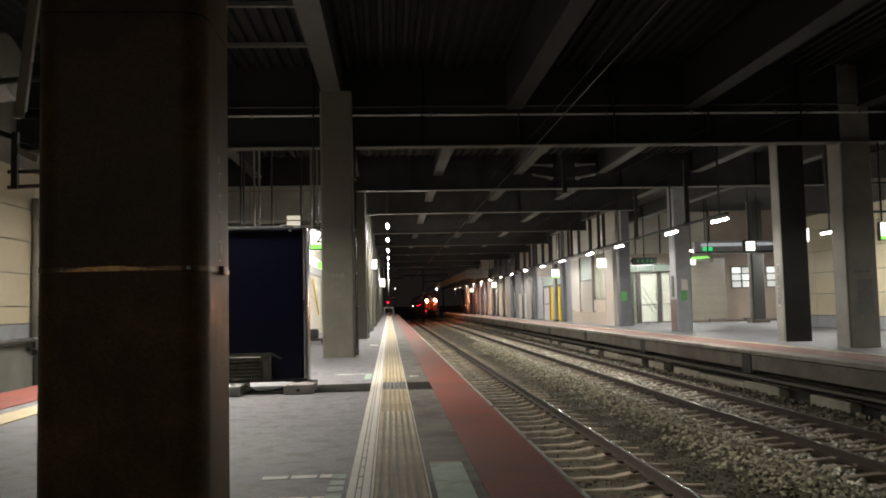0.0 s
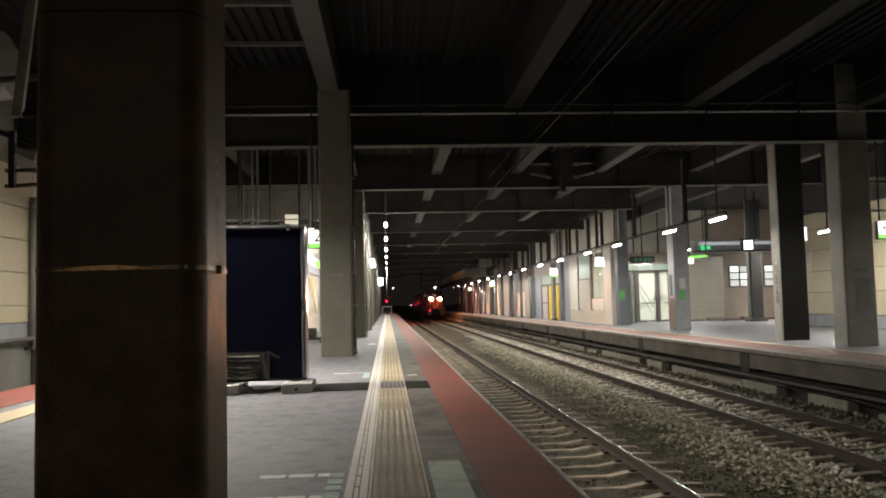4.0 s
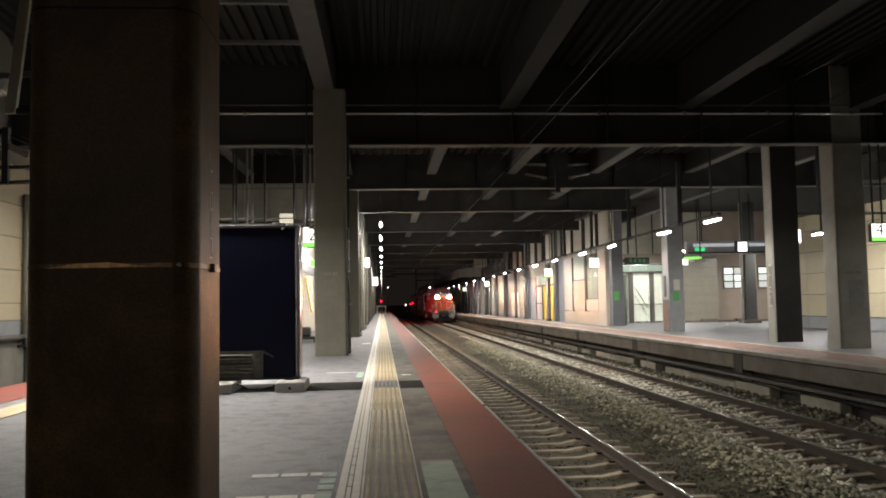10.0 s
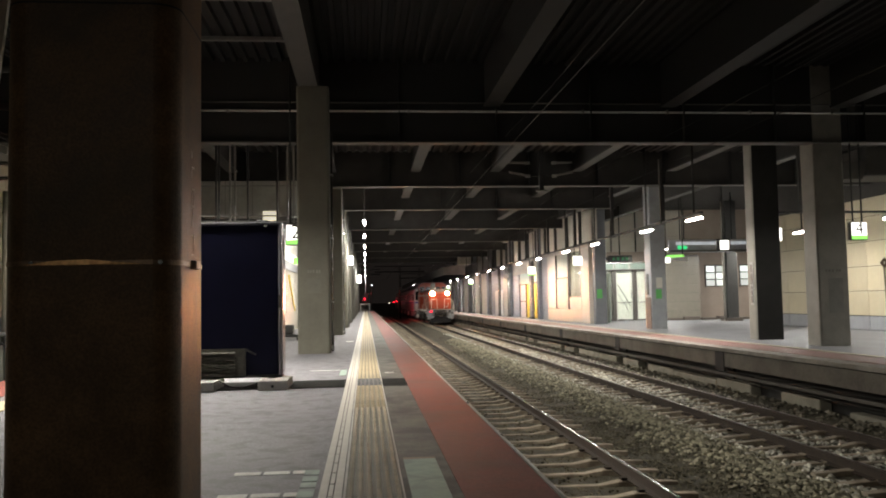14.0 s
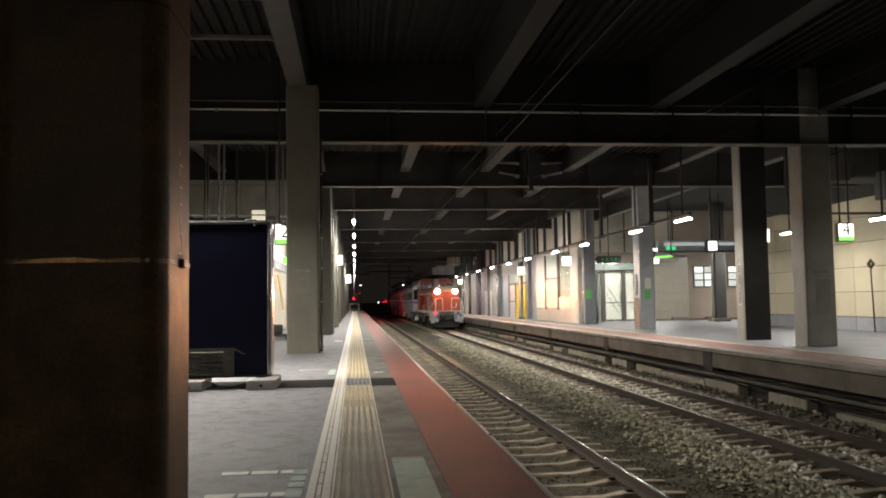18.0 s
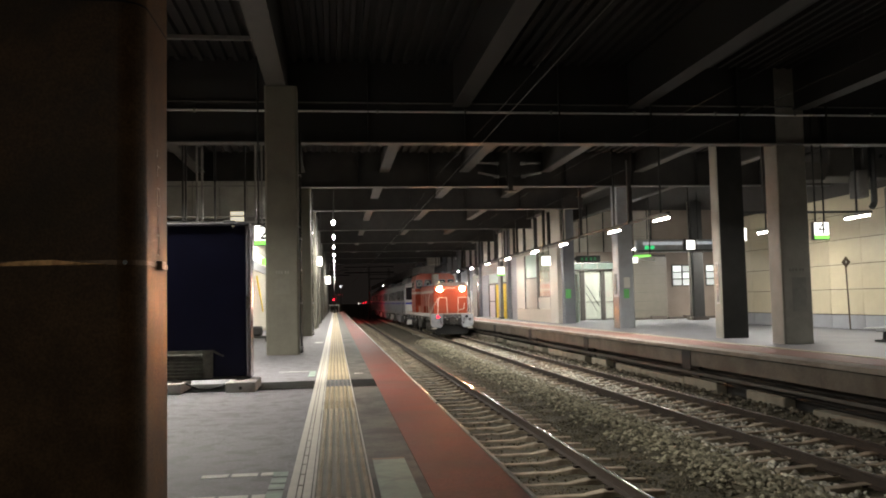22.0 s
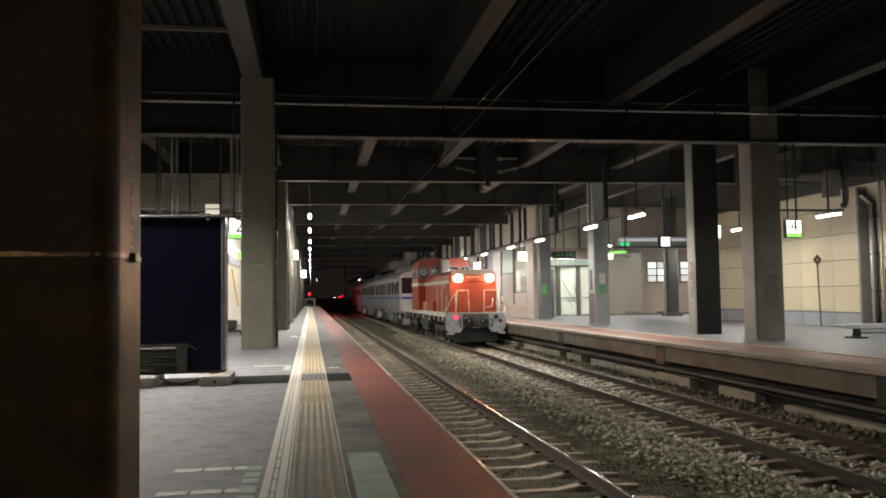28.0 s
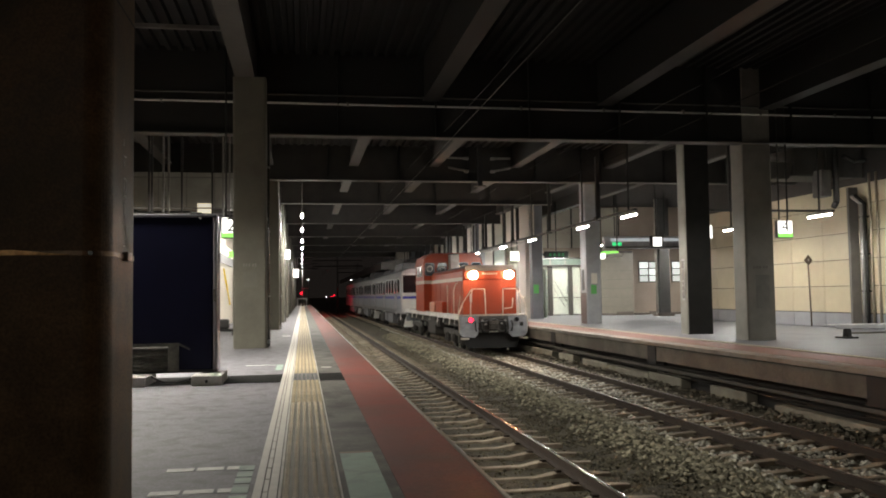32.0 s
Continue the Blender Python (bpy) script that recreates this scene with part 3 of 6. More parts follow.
# overhead line
wires = thing("overhead_line", "contact and messenger wires over both tracks", "overhead wire")
for c in (2.86, FAR_C - 0.05):
    b = tubes(bmesh.new(), [(c, -8, 4.0), (c, 150, 4.05)], 0.0065, n=6)
    part("contact_wire", b, steel_grey if c < 4 else steel_dark, wires)
    pts = [(c + (0.36 if c < 4 else 0.1), y, 4.75 + 0.12 * math.cos((y - 1.0) / 25.0 * 2 * math.pi)) for y in range(-8, 151, 3)]
    part("messenger_wire", tubes(bmesh.new(), pts, 0.0045, n=5), steel_dark, wires)
    for y in range(4, 150, 6):
        part("dropper", cy((c + 0.02, y, 4.0), (c + (0.34 if c < 4 else 0.1), y, 4.72), 0.0025, n=4), steel_dark, wires)
br = thing("overhead_bracket", "steel drop post with paired insulator arms under the roof", "bracket", at=(5.52, 25.6, 4.4))
part("post", bx(-0.07, 0.07, -0.07, 0.07, 0, 1.3), steel_dark, br)
part("foot_plate", bx(-0.18, 0.18, -0.1, 0.1, -0.03, 0.0), flange_m, br)
ins = mat("pale_insulator", (0.22, 0.21, 0.19), 0.4)
for sx in (-1, 1):
    for z, dz in ((0.86, 0.02), (0.45, 0.12)):
        b = cy((sx * 0.35, 0, z), (sx * 1.0, 0, z + dz), 0.035)
        arm = part("insulator_arm", b, ins, br)
        b = bmesh.new()
        for k in range(5):
            q = 0.36 + 0.03 * k
            cyl(b, (sx * q, 0, z), (sx * (q + 0.012), 0, z), 0.055, n=10)
        part("insulator_disc", b, ins, arm)
    part("stay", tubes(bmesh.new(), [(sx * 0.07, 0, 0.45), (sx * 0.35, 0, 0.45)], 0.02), steel_dark, br)

# ---- hanging services over the island platform ----
rack = thing("cable_rack", "dark hanging cable rack over the island platform", "cable rack", at=(0, 20.5, 0))
for z in (2.98, 3.12, 3.85):
    part("rail", bx(-4.6, -1.55, -0.02, 0.02, z, z + 0.03), steel_grey, rack)
for x in (-4.3, -3.55, -3.48, -3.22, -3.1, -2.8, -2.1, -1.85, -1.7, -1.58):
    part("hanger", bx(x - 0.022, x + 0.022, -0.02, 0.02, 2.95, 5.7), steel_grey if x in (-3.22, -3.1, -1.85, -1.7) else steel_dark, rack)
duct = thing("air_duct", "dark sheet-metal duct under the roof", "duct", at=(-2.7, 24.0, 0))
part("trunk", bx(-1.9, 1.0, 0, 0.8, 3.5, 4.5, bevel=0.02), mat("dull_duct_sheet", (0.30, 0.30, 0.265), 0.5, var=0.2, scale=2), duct)
for x in (-1.2, -0.45, 0.3):
    part("seam", bx(x - 0.015, x + 0.015, -0.012, -0.002, 3.5, 4.5), steel_grey, duct)
part("lit_grille", bx(-0.16, 0.26, -0.03, -0.004, 3.20, 3.63), glow("dim_lit_panel", (1.0, 0.92, 0.72), 0.45), duct, "dim lit panel under the duct")
part("drop_leg", bx(0.1, 0.6, 0.0, 0.5, 2.9, 3.5), concrete_dark, duct)
hb = thing("hanging_bracket", "pale flat steel hanger with dark arms under the roof", "bracket", at=(-2.5, 6.0, 2.38))
part("hanger_bar", extrude(bmesh.new(), [(-0.105, 0.0), (-0.035, 0.0), (0.405, 4.02), (0.345, 4.02)], "y", -0.02, 0.02), mat("pale_hanger_paint", (0.66, 0.62, 0.53), 0.5, var=0.15), hb)
part("arm", tubes(bmesh.new(), [(-0.06, 0.0, 0.02), (0.6, 0.4, 0.10)], 0.025), steel_dark, hb)
part("arm", tubes(bmesh.new(), [(-0.9, 0.0, 0.22), (0.3, 0.4, 0.42)], 0.025), flange_m, hb)
part("clip", bx(-0.10, -0.06, -0.03, 0.03, 0.95, 1.1), steel_grey, hb)
part("lower_post", bx(-0.12, -0.078, -0.02, 0.02, -0.5, -0.1), flange_m, hb)
part("lower_arm", tubes(bmesh.new(), [(-0.15, 0, -0.38), (0.8, 0.2, -0.34)], 0.014), galv, hb)
part("lower_arm", tubes(bmesh.new(), [(-0.15, 0, -0.49), (0.8, 0.2, -0.42)], 0.014), galv, hb)
part("brace", tubes(bmesh.new(), [(-0.3, 0.1, -0.06), (0.3, 0.3, -0.28)], 0.02), steel_dark, hb)
part("tilted_plate", extrude(bmesh.new(), [(-0.11, -0.24), (-0.09, -0.20), (0.06, -0.27), (0.05, -0.32)], "y", -0.01, 0.01), mat("pale_hanger_paint", (0.45, 0.42, 0.36)), hb)
ld = thing("round_duct", "dull olive-grey round duct over the outer platform side", "duct", at=(-8.0, 12.0, 4.15))
part("trunk", cy((0, 0, 0), (2.75, 0, 0.35), 0.47, n=24), mat("olive_duct", (0.075, 0.07, 0.054), 0.6, var=0.2, scale=2), ld)
for k in range(3):
    part("joint_ring", cy((0.5 + 0.9 * k, 0, 0.064 + 0.115 * k), (0.55 + 0.9 * k, 0, 0.070 + 0.115 * k), 0.485, n=24), steel_grey, ld)
part("hanger", cy((1.4, 0, 0.6), (1.4, 0, 2.25), 0.02, n=8), steel_dark, ld)
dp = thing("wall_pipe", "pale vertical pipe on the outer wall", "pipe", at=(-7.9, 19.3, 0))
part("run", cy((0, 0, 0.2), (0, 0, 3.6), 0.075, n=12), concrete_pale, dp)
for z in (0.9, 2.0, 3.1):
    part("clamp", bx(-0.12, 0.09, -0.02, 0.02, z, z + 0.05), steel_dark, dp)

# ---- walls ----
solid("wall_right", bx(16.56, 16.9, -8, 34.3, -1.6, 6.6), joint_m, "cream panelled wall with dark joints", "wall", kind="structure")
solid("wall_cross", bx(11.6, 24, 43.4, 43.7, -1.6, 5.66), brown_wall, "taupe wall across the end of the far platform hall", "wall", kind="structure")
solid("wall_recess", bx(23.7, 24, 34, 43.4, -1.6, 5.66), brown_wall, "taupe side wall of the recess", "wall", kind="structure")
solid("wall_left", bx(-8.4, -8.02, -8, 100, -1.9, 6.6), concrete, "panelled wall beyond the outer track", "wall", kind="structure")
solid("wall_back", bx(-9, 24, -10.3, -10, -1.9, 6.8), concrete_dark, "dark end wall of the station", "wall", kind="structure")
solid("left_ballast", bx(-8.0, -4.96, -8, 130, -1.6, -1.33), ballast_m, "ballast of the outer track", "ballast", kind="structure")

# ---- lamps ----
def lamp(x, y, z, length, material, watts, label, group, top=4.75, post=True, spread=180):
    top = 6.41 if y < 18.6 else top
    t = thing("platform_lamp", label, "lamp", group, at=(x, y, z))
    part("housing", bx(-0.032, 0.032, -length / 2 - 0.03, length / 2 + 0.03, 0.036, 0.11, bevel=0.008), steel_grey, t)
    part("tube", cy((0, -length / 2, 0), (0, length / 2, 0), 0.034 if x == 0 and y < 50 else 0.026 if y < 33 else 0.019, n=10), material, t)
    if y > 77:
        part("post", cy((0, 0, -z + (FAR if x > 5 else 0)), (0, 0, -0.04), 0.03, n=8), steel_dark, t)
    elif post:
        part("hanger", cy((0, 0, 0.11), (0, 0, top - z), 0.03, n=8), steel_dark, t)
    if watts:
        area_lamp("lamp_light", x, y, z - 0.05, 0.12, length, watts, spread=spread)
    return t


for y in (27.3, 33.0, 39.4, 45.5, 52.3, 59.5, 67, 75, 83, 91):
    lamp(0.0, y, 3.6, 0.8, tube_far if y < 62 else tube_small, 140 if y < 60 else 120, "white tube lamp hanging over the near platform", "near platform lamps", top=5.72)
for x, y in ((-2.25, 10.5), (-3.0, 13.0)):
    lamp(x, y, 3.6, 1.2, tube_open, 200, "unseen white tube lamp over the island platform", "near platform lamps", top=5.68, spread=156)
for y in (21.5, 25.3, 31.2, 35.9, 41.7, 47.2, 53, 59, 65, 72, 79, 86, 94, 102, 110):
    lamp(8.75, y, 3.05, 1.05, tube_near if y < 33 else tube if y < 50 else tube_far if y < 62 or 71 < y < 80 else tube_small, (82 if y < 33 else 98) if y < 100 else 0, "white tube lamp hanging over the far platform", "far platform lamps", top=5.72)
for y in (26.2, 21.3, 15.5, 9.5, 3.5):
    lamp(14.3, y, 3.05, 1.05, tube_near if y > 20 else tube_dim, 76 if y > 20 else 62, "white tube lamp hanging over the far platform", "far platform lamps", top=5.68)
lamp(14.5, 39.5, 3.3, 1.5, tube, 120, "white tube lamp in the waiting hall recess", "far platform lamps", top=5.68)
tray = thing("lamp_tray", "dark steel cable tray carrying the far platform lamps", "cable tray", at=(8.75, 0, 3.17))
part("channel", bx(-0.05, 0.05, 21, 112, -0.01, 0.05), steel_dark, tray)
for y in (23.9, 28.9, 34.2, 39.4, 45, 50, 56, 62):
    part("hanger", bx(-0.05, 0.05, y - 0.05, y + 0.05, 0.05, 1.9 if y < 33 else 1.6), steel_dark, tray)
    part("clamp", bx(-0.09, 0.09, y - 0.09, y + 0.09, -0.03, 0.09, bevel=0.01), steel_dark, tray)

# ---- navy cabinet on blocks ----
cab = thing("equipment_cabinet", "navy sheet-metal cabinet standing on concrete blocks", "cabinet", at=(-1.0, 10.3, 0))
part("body", bx(-1.9, -0.045, 0, 0.34, 0.15, 1.97, bevel=0.012), navy, cab)
part("top_rail", bx(-1.92, 0.0, -0.02, 0.37, 1.955, 1.99, bevel=0.006), mat("dark_trim", (0.03, 0.03, 0.035), 0.5), cab)
part("corner_post", extrude(bmesh.new(), rounded(0.053, 0.36, 0.026, 8, cx=-0.0165, cy=0.168), "z", 0.14, 1.97), mat("pale_lilac_paint", (0.42, 0.41, 0.45), 0.2, 0.7, var=0.1, bump=0.02), cab, "pale grey corner post")
part("bottom_rail", bx(-1.92, 0.0, -0.012, 0.35, 0.12, 0.15), steel_dark, cab)
louvre_m = mat("dusty_louvre", (0.105, 0.10, 0.08), 0.6, var=0.35, scale=14)
v = part("vent", bx(-1.35, -0.43, -0.02, -0.002, 0.14, 0.47), louvre_m, cab, "grey louvred vent with a bent corner")
for k in range(7):
    part("louvre", extrude(bmesh.new(), [(-0.05, 0.165 + 0.042 * k), (-0.02, 0.18 + 0.042 * k), (-0.02, 0.17 + 0.042 * k)], "x", -1.30, -0.55), louvre_m, v)
part("vent_flap", extrude(bmesh.new(), [(-0.50, 0.47), (-0.43, 0.475), (-0.30, 0.40), (-0.31, 0.385), (-0.42, 0.44)], "y", -0.03, -0.02), louvre_m, cab)
part("bolt", cy((-0.19, -0.02, 1.95), (-0.19, 0.0, 1.95), 0.02), galv, cab)
part("latch", bx(-0.035, -0.005, -0.025, -0.013, 0.95, 1.1), galv, cab)
part("cap", bx(-0.32, -0.18, 0.1, 0.25, 1.99, 2.03, bevel=0.01), rubber, cab)
for x0, x1 in ((-1.95, -0.73), (-0.24, 0.10)):
    bl = thing("concrete_block", "weathered concrete footing block", "block", "footing blocks", at=(-1.0, 9.88, 0))
    if x0 < -1:
        x0 = -1.05
    part("block_body", bx(x0, x1, 0, 0.7, 0, 0.115, bevel=0.012), mat("block_concrete", (0.46, 0.45, 0.42), 0.8, var=0.2, scale=6, bump=0.3, dirt=(0.3, 0.28, 0.25), dirt_amt=0.5), bl)
    part("anchor_bolt", cy(((x0 + x1) / 2, -0.004, 0.05), ((x0 + x1) / 2, 0.0, 0.05), 0.018), steel_dark, bl)
cb = thing("power_cable", "black cable trailing between the footing blocks", "cable", at=(-1.0, 10.2, 0))
part("cable_run", tubes(bmesh.new(), [(-0.75, 0.02, 0.10), (-0.6, -0.03, 0.03), (-0.45, -0.02, 0.015), (-0.3, 0.0, 0.05), (-0.15, 0.03, 0.115), (-0.05, 0.05, 0.13)], 0.012), rubber, cb)

# ---- signs ----
def digits(txt, size, m):
    cu = bpy.data.curves.new("digit", "FONT")
    cu.body, cu.size, cu.extrude, cu.align_x, cu.align_y = txt, size, 0.003, "CENTER", "CENTER"
    tmp = bpy.data.objects.new("digit", cu)
    me = bpy.data.meshes.new_from_object(tmp)
    bpy.data.objects.remove(tmp)
    me.materials.clear()
    me.materials.append(m)
    return me


def number_sign(x, y, z, txt, w=0.42, h=0.42, top=5.72, label="", green=True):
    top = 6.41 if y < 18.6 else top
    t = thing("platform_sign", label, "sign", "platform number signs", at=(x, y, z))
    part("casing", bx(-w / 2 - 0.02, w / 2 + 0.02, 0, 0.12, -h / 2 - 0.02, h / 2 + 0.02, bevel=0.008), steel_grey, t)
    part("lit_face", bx(-w / 2, w / 2, -0.012, -0.002, -h / 2 + (0.09 if green else 0), h / 2), sign_white, t)
    if green:
        part("green_band", bx(-w / 2, w / 2, -0.012, -0.002, -h / 2, -h / 2 + 0.087), sign_green, t)
    if txt:
        o = new("numeral", digits(txt, h * 1.05, ink))
        o.parent = t
        o.location, o.rotation_euler = (0, -0.018, 0.045), (radians(90), 0, 0)
    if y > 77:
        part("post", cy((0, 0.06, FAR - z), (0, 0.06, -h / 2), 0.04, n=8), steel_dark, t)
        return t
    part("hanger", cy((-w * 0.3, 0.06, h / 2), (-w * 0.3, 0.06, top - z), 0.02, n=8), steel_dark, t)
    part("hanger", cy((w * 0.3, 0.06, h / 2), (w * 0.3, 0.06, top - z), 0.02, n=8), steel_dark, t)
    return t


number_sign(-1.43, 17.7, 2.44, "2", w=0.38, h=0.40, label="lit white platform sign with a black 2 and green band")
number_sign(11.56, 18.6, 2.47, "4", w=0.37, h=0.39, top=5.68, label="lit white platform sign with a black 4 and green band")
hs = number_sign(9.8, 38.0, 2.75, "", w=0.42, h=0.42, label="lit white hanging platform sign with pale green marks", green=False)
for x0, x1, z0, z1 in ((-0.15, -0.03, -0.06, 0.12), (0.02, 0.15, 0.02, 0.12), (0.04, 0.14, -0.10, -0.04), (-0.16, 0.16, -0.20, -0.15)):
    part("pale_mark", bx(x0, x1, -0.016, -0.0125, z0, z1), glow("pale_green_mark", (0.45, 0.8, 0.4), 0.7), hs)
number_sign(9.25, 46.0, 2.58, "", w=0.40, h=0.46, label="lit white hanging platform sign")
number_sign(9.1, 72.0, 2.6, "", w=0.36, h=0.4, label="lit white hanging platform sign")
number_sign(9.1, 92.0, 2.5, "", w=0.34, h=0.36, label="lit white hanging platform sign")
number_sign(-0.70, 40.0, 3.0, "", w=0.26, h=0.42, label="lit white hanging platform sign", green=False)
number_sign(-0.35, 47.0, 2.3, "", w=0.26, h=0.42, label="lit white hanging platform sign", green=False)
# added lamp, out of sight behind the board, brightens the recess walls
lamp(19.0, 38.5, 3.6, 1.5, tube_near, 210, "unseen tube lamp added to brighten the recess walls", "far platform lamps", top=5.68)
# two lamps added where the near column hides them, for the outer wall
for y in (12.0, 18.0):
    lamp(-4.4, y, 3.6, 1.2, tube_open, 95, "unseen tube lamp added to light the outer wall", "near platform lamps", top=5.68)
# added lamp kept behind a column, brightens the cream wall
lamp(-1.28, 21.5, 3.6, 1.2, tube_open, 95, "unseen white tube lamp over the island platform", "near platform lamps", top=5.68)
# added lamp behind the camera, lights the near column's front
lamp(-2.6, -5.0, 3.6, 1.2, tube_dim, 27, "unseen white tube lamp over the island platform", "near platform lamps", top=5.68)
cs = thing("clock_box", "lit white box lamp hanging over the far platform", "lamp", at=(13.33, 30.0, 2.9))
part("casing", bx(-0.24, 0.24, 0, 0.2, -0.22, 0.22, bevel=0.03), steel_dark, cs)
part("lit_face", bx(-0.17, 0.17, -0.012, -0.002, -0.17, 0.17, bevel=0.003), sign_white, cs)
part("hanger", cy((0, 0.1, 0.22), (0, 0.1, 2.75), 0.025), steel_dark, cs)
sl = thing("side_lamp", "narrow lit sign beside the charcoal column", "sign", at=(11.51, 22.2, 2.70))
part("lit_face", bx(-0.02, 0.02, -0.01, 0.3, -0.20, 0.16, bevel=0.008), sign_white, sl)
part("bracket", bx(-0.26, -0.021, 0.1, 0.15, 0.05, 0.1), steel_dark, sl)
led = thing("departure_board", "grey overhead board with pale strips and green lit marks", "sign", at=(15.2, 36.0, 2.97))
part("casing", bx(-1.75, 1.9, 0, 0.25, 0.0, 0.56, bevel=0.02), mat("board_grey", (0.60, 0.61, 0.63), 0.4), led)
for x0, x1 in ((-1.45, 0.55), (0.9, 1.85)):
    part("pale_strip", bx(x0, x1, -0.012, -0.002, 0.33, 0.47), mat("pale_board", (0.6, 0.63, 0.65), 0.4, emit=0.4), led)
for x in (-1.36, -1.1):
    part("green_mark", bx(x, x + 0.17, -0.012, -0.002, 0.14, 0.29), led_green, led)
part("rail_strip", bx(-1.7, 1.85, -0.03, -0.002, 0.02, 0.10), steel_grey, led)
for x in (-1.2, 1.2):
    part("hanger", cy((x, 0.12, 0.56), (x, 0.12, 2.7), 0.025), steel_dark, led)
es = thing("exit_sign", "green-edged hanging direction sign over the far platform", "sign", at=(12.6, 33.0, 2.56))
part("board", extrude(bmesh.new(), [(-0.45, 0.10), (0.5, 0.02), (0.5, -0.12), (-0.45, 0.0)], "y", 0, 0.08), white_m, es)
part("green_face", extrude(bmesh.new(), [(-0.4, 0.13), (0.30, 0.15), (0.36, 0.08), (-0.42, 0.03)], "y", -0.012, -0.002), sign_green, es)
part("lit_face", bx(-0.55, -0.25, -0.03, -0.014, -0.18, 0.04), sign_white, es)
part("hanger", cy((-0.4, 0.04, 0.1), (-0.4, 0.04, 3.14), 0.02), steel_dark, es)
part("hanger", cy((0.3, 0.04, 0.1), (0.3, 0.04, 3.14), 0.02), steel_dark, es)
ds = thing("hanging_board", "dark overhead information board with dim green lit strips", "sign", at=(12.45, 40.0, 2.82))
part("casing", bx(-0.60, 0.62, 0, 0.15, -0.09, 0.26, bevel=0.02), steel_dark, ds)
part("side_arm", extrude(bmesh.new(), [(-0.8, 0.1), (-0.6, 0.2), (-0.6, 0.0)], "y", 0, 0.1), steel_dark, ds)
for x in (-0.38, -0.16, 0.08, 0.28):
    part("lit_strip", bx(x, x + 0.11, -0.012, -0.002, 0.02, 0.16), exit_green, ds)
part("hanger", cy((0, 0.07, 0.28), (0, 0.07, 2.7), 0.03), steel_dark, ds)

# ---- near platform floor details ----
solid("edge_asphalt", bx(0.204, 0.499, -8, 100, 0.002, 0.006), asphalt_dark, "darker asphalt strip beside the platform edge", "platform surface", kind="structure")
# a shadow across the platform, painted as a near-black strip
solid("patch_strip", bx(-3.5, 0.50, 10.02, 10.98, 0.003, 0.0075), mat("shadowed_asphalt", (0.014, 0.014, 0.013), 0.9, var=0.25, scale=3, bump=0.3, bscale=150, spec=0.08), "dark strip painted across the platform as a cast shadow", "platform surface", kind="structure")
solid("outer_edge_paint", bx(-4.95, -4.1, -8, 100, 0.004, 0.008), red_paint, "red painted band on the outer platform edge", "platform marking", kind="structure")
solid("outer_tactile", bx(-3.86, -3.52, -8, 100, 0.004, 0.014), mat("outer_tactile_yellow", (0.42, 0.34, 0.20), 0.6, var=0.2, scale=5), "yellow tactile strip on the outer platform side", "tactile paving", kind="structure")
mk = thing("boarding_mark", "worn white dashes and green blocks painted on the asphalt", "floor marking", kind="structure")
for y, n in ((5.085, 3), (4.505, 3)):
    for k in range(n):
        x0 = -0.768 + 0.170 * k
        part("dash", bx(x0, x0 + (0.150 if k < 2 else 0.068 if y > 5 else 0.068), y - 0.045, y + 0.045, -0.002, 0.0025), paint_white, mk)
for y0, y1 in ((4.99, 5.13), (4.815, 4.955), (4.65, 4.785), (4.42, 4.62), (4.22, 4.37), (4.02, 4.17)):
    part("green_block", bx(-0.358, -0.272, y0, y1, -0.002, 0.003), paint_green, mk)
mk = thing("boarding_mark", "pale green worn paint marks further along the platform", "floor marking", kind="structure")
for y0, y1, x0, x1 in ((11.6, 12.5, -0.36, -0.27), (12.46, 12.51, -0.8, -0.38), (21.5, 21.8, -0.5, -0.3), (11.86, 11.92, 0.27, 0.40)):
    part("mark", bx(x0, x1, y0, y1, 0.0085, 0.0115), paint_green if x0 > -0.37 and x0 < 0 else paint_white, mk)
gm = thing("floor_sign", "worn pale green rectangle painted on the asphalt", "floor marking", kind="structure")
part("panel", bx(0.235, 0.437, 3.4, 5.35, 0.004, 0.0082), paint_green, gm)
part("brown_end", bx(0.235, 0.437, 5.352, 5.40, 0.004, 0.0082), mat("brown_paint", (0.22, 0.16, 0.11), 0.6, var=0.2), gm)

# ---- far platform edge ----
fe = thing("platform_edge_far", "far platform edge with a concrete lip, steel fascia and dark openings below", "platform edge", kind="structure")
part("lip", bx(8.22, 8.665, -8, 130, FAR - 0.085, FAR + 0.004, bevel=0.015), concrete_pale, fe)
part("fascia", bx(8.30, 8.5, -8, 130, -0.64, -0.31), mat("fascia_grey", (0.165, 0.15, 0.125), 0.8, var=0.3, scale=1.6, bump=0.35, bscale=25, dirt=(0.085, 0.07, 0.055), dirt_amt=0.7), fe)
part("beam", bx(8.40, 8.5, -8, 130, -0.865, -0.80), mat("grimy_ledger", (0.12, 0.11, 0.095), 0.8, var=0.3, scale=2), fe)
for yy, zz in ((8.36, -0.745), (8.37, -0.925)):
    pts = [(yy, -8 + 1.5 * k, zz + 0.012 * math.sin(2.1 * k) - 0.01 * (k % 2)) for k in range(60)]
    part("cable", tubes(bmesh.new(), pts, 0.018, n=6), mat("dusty_cable", (0.03, 0.028, 0.025), 0.95, spec=0.1), fe)
part("dark_back", bx(8.60, 8.66, -8, 130, -1.6, -0.29), steel_dark, fe)
rs = random.Random(5)
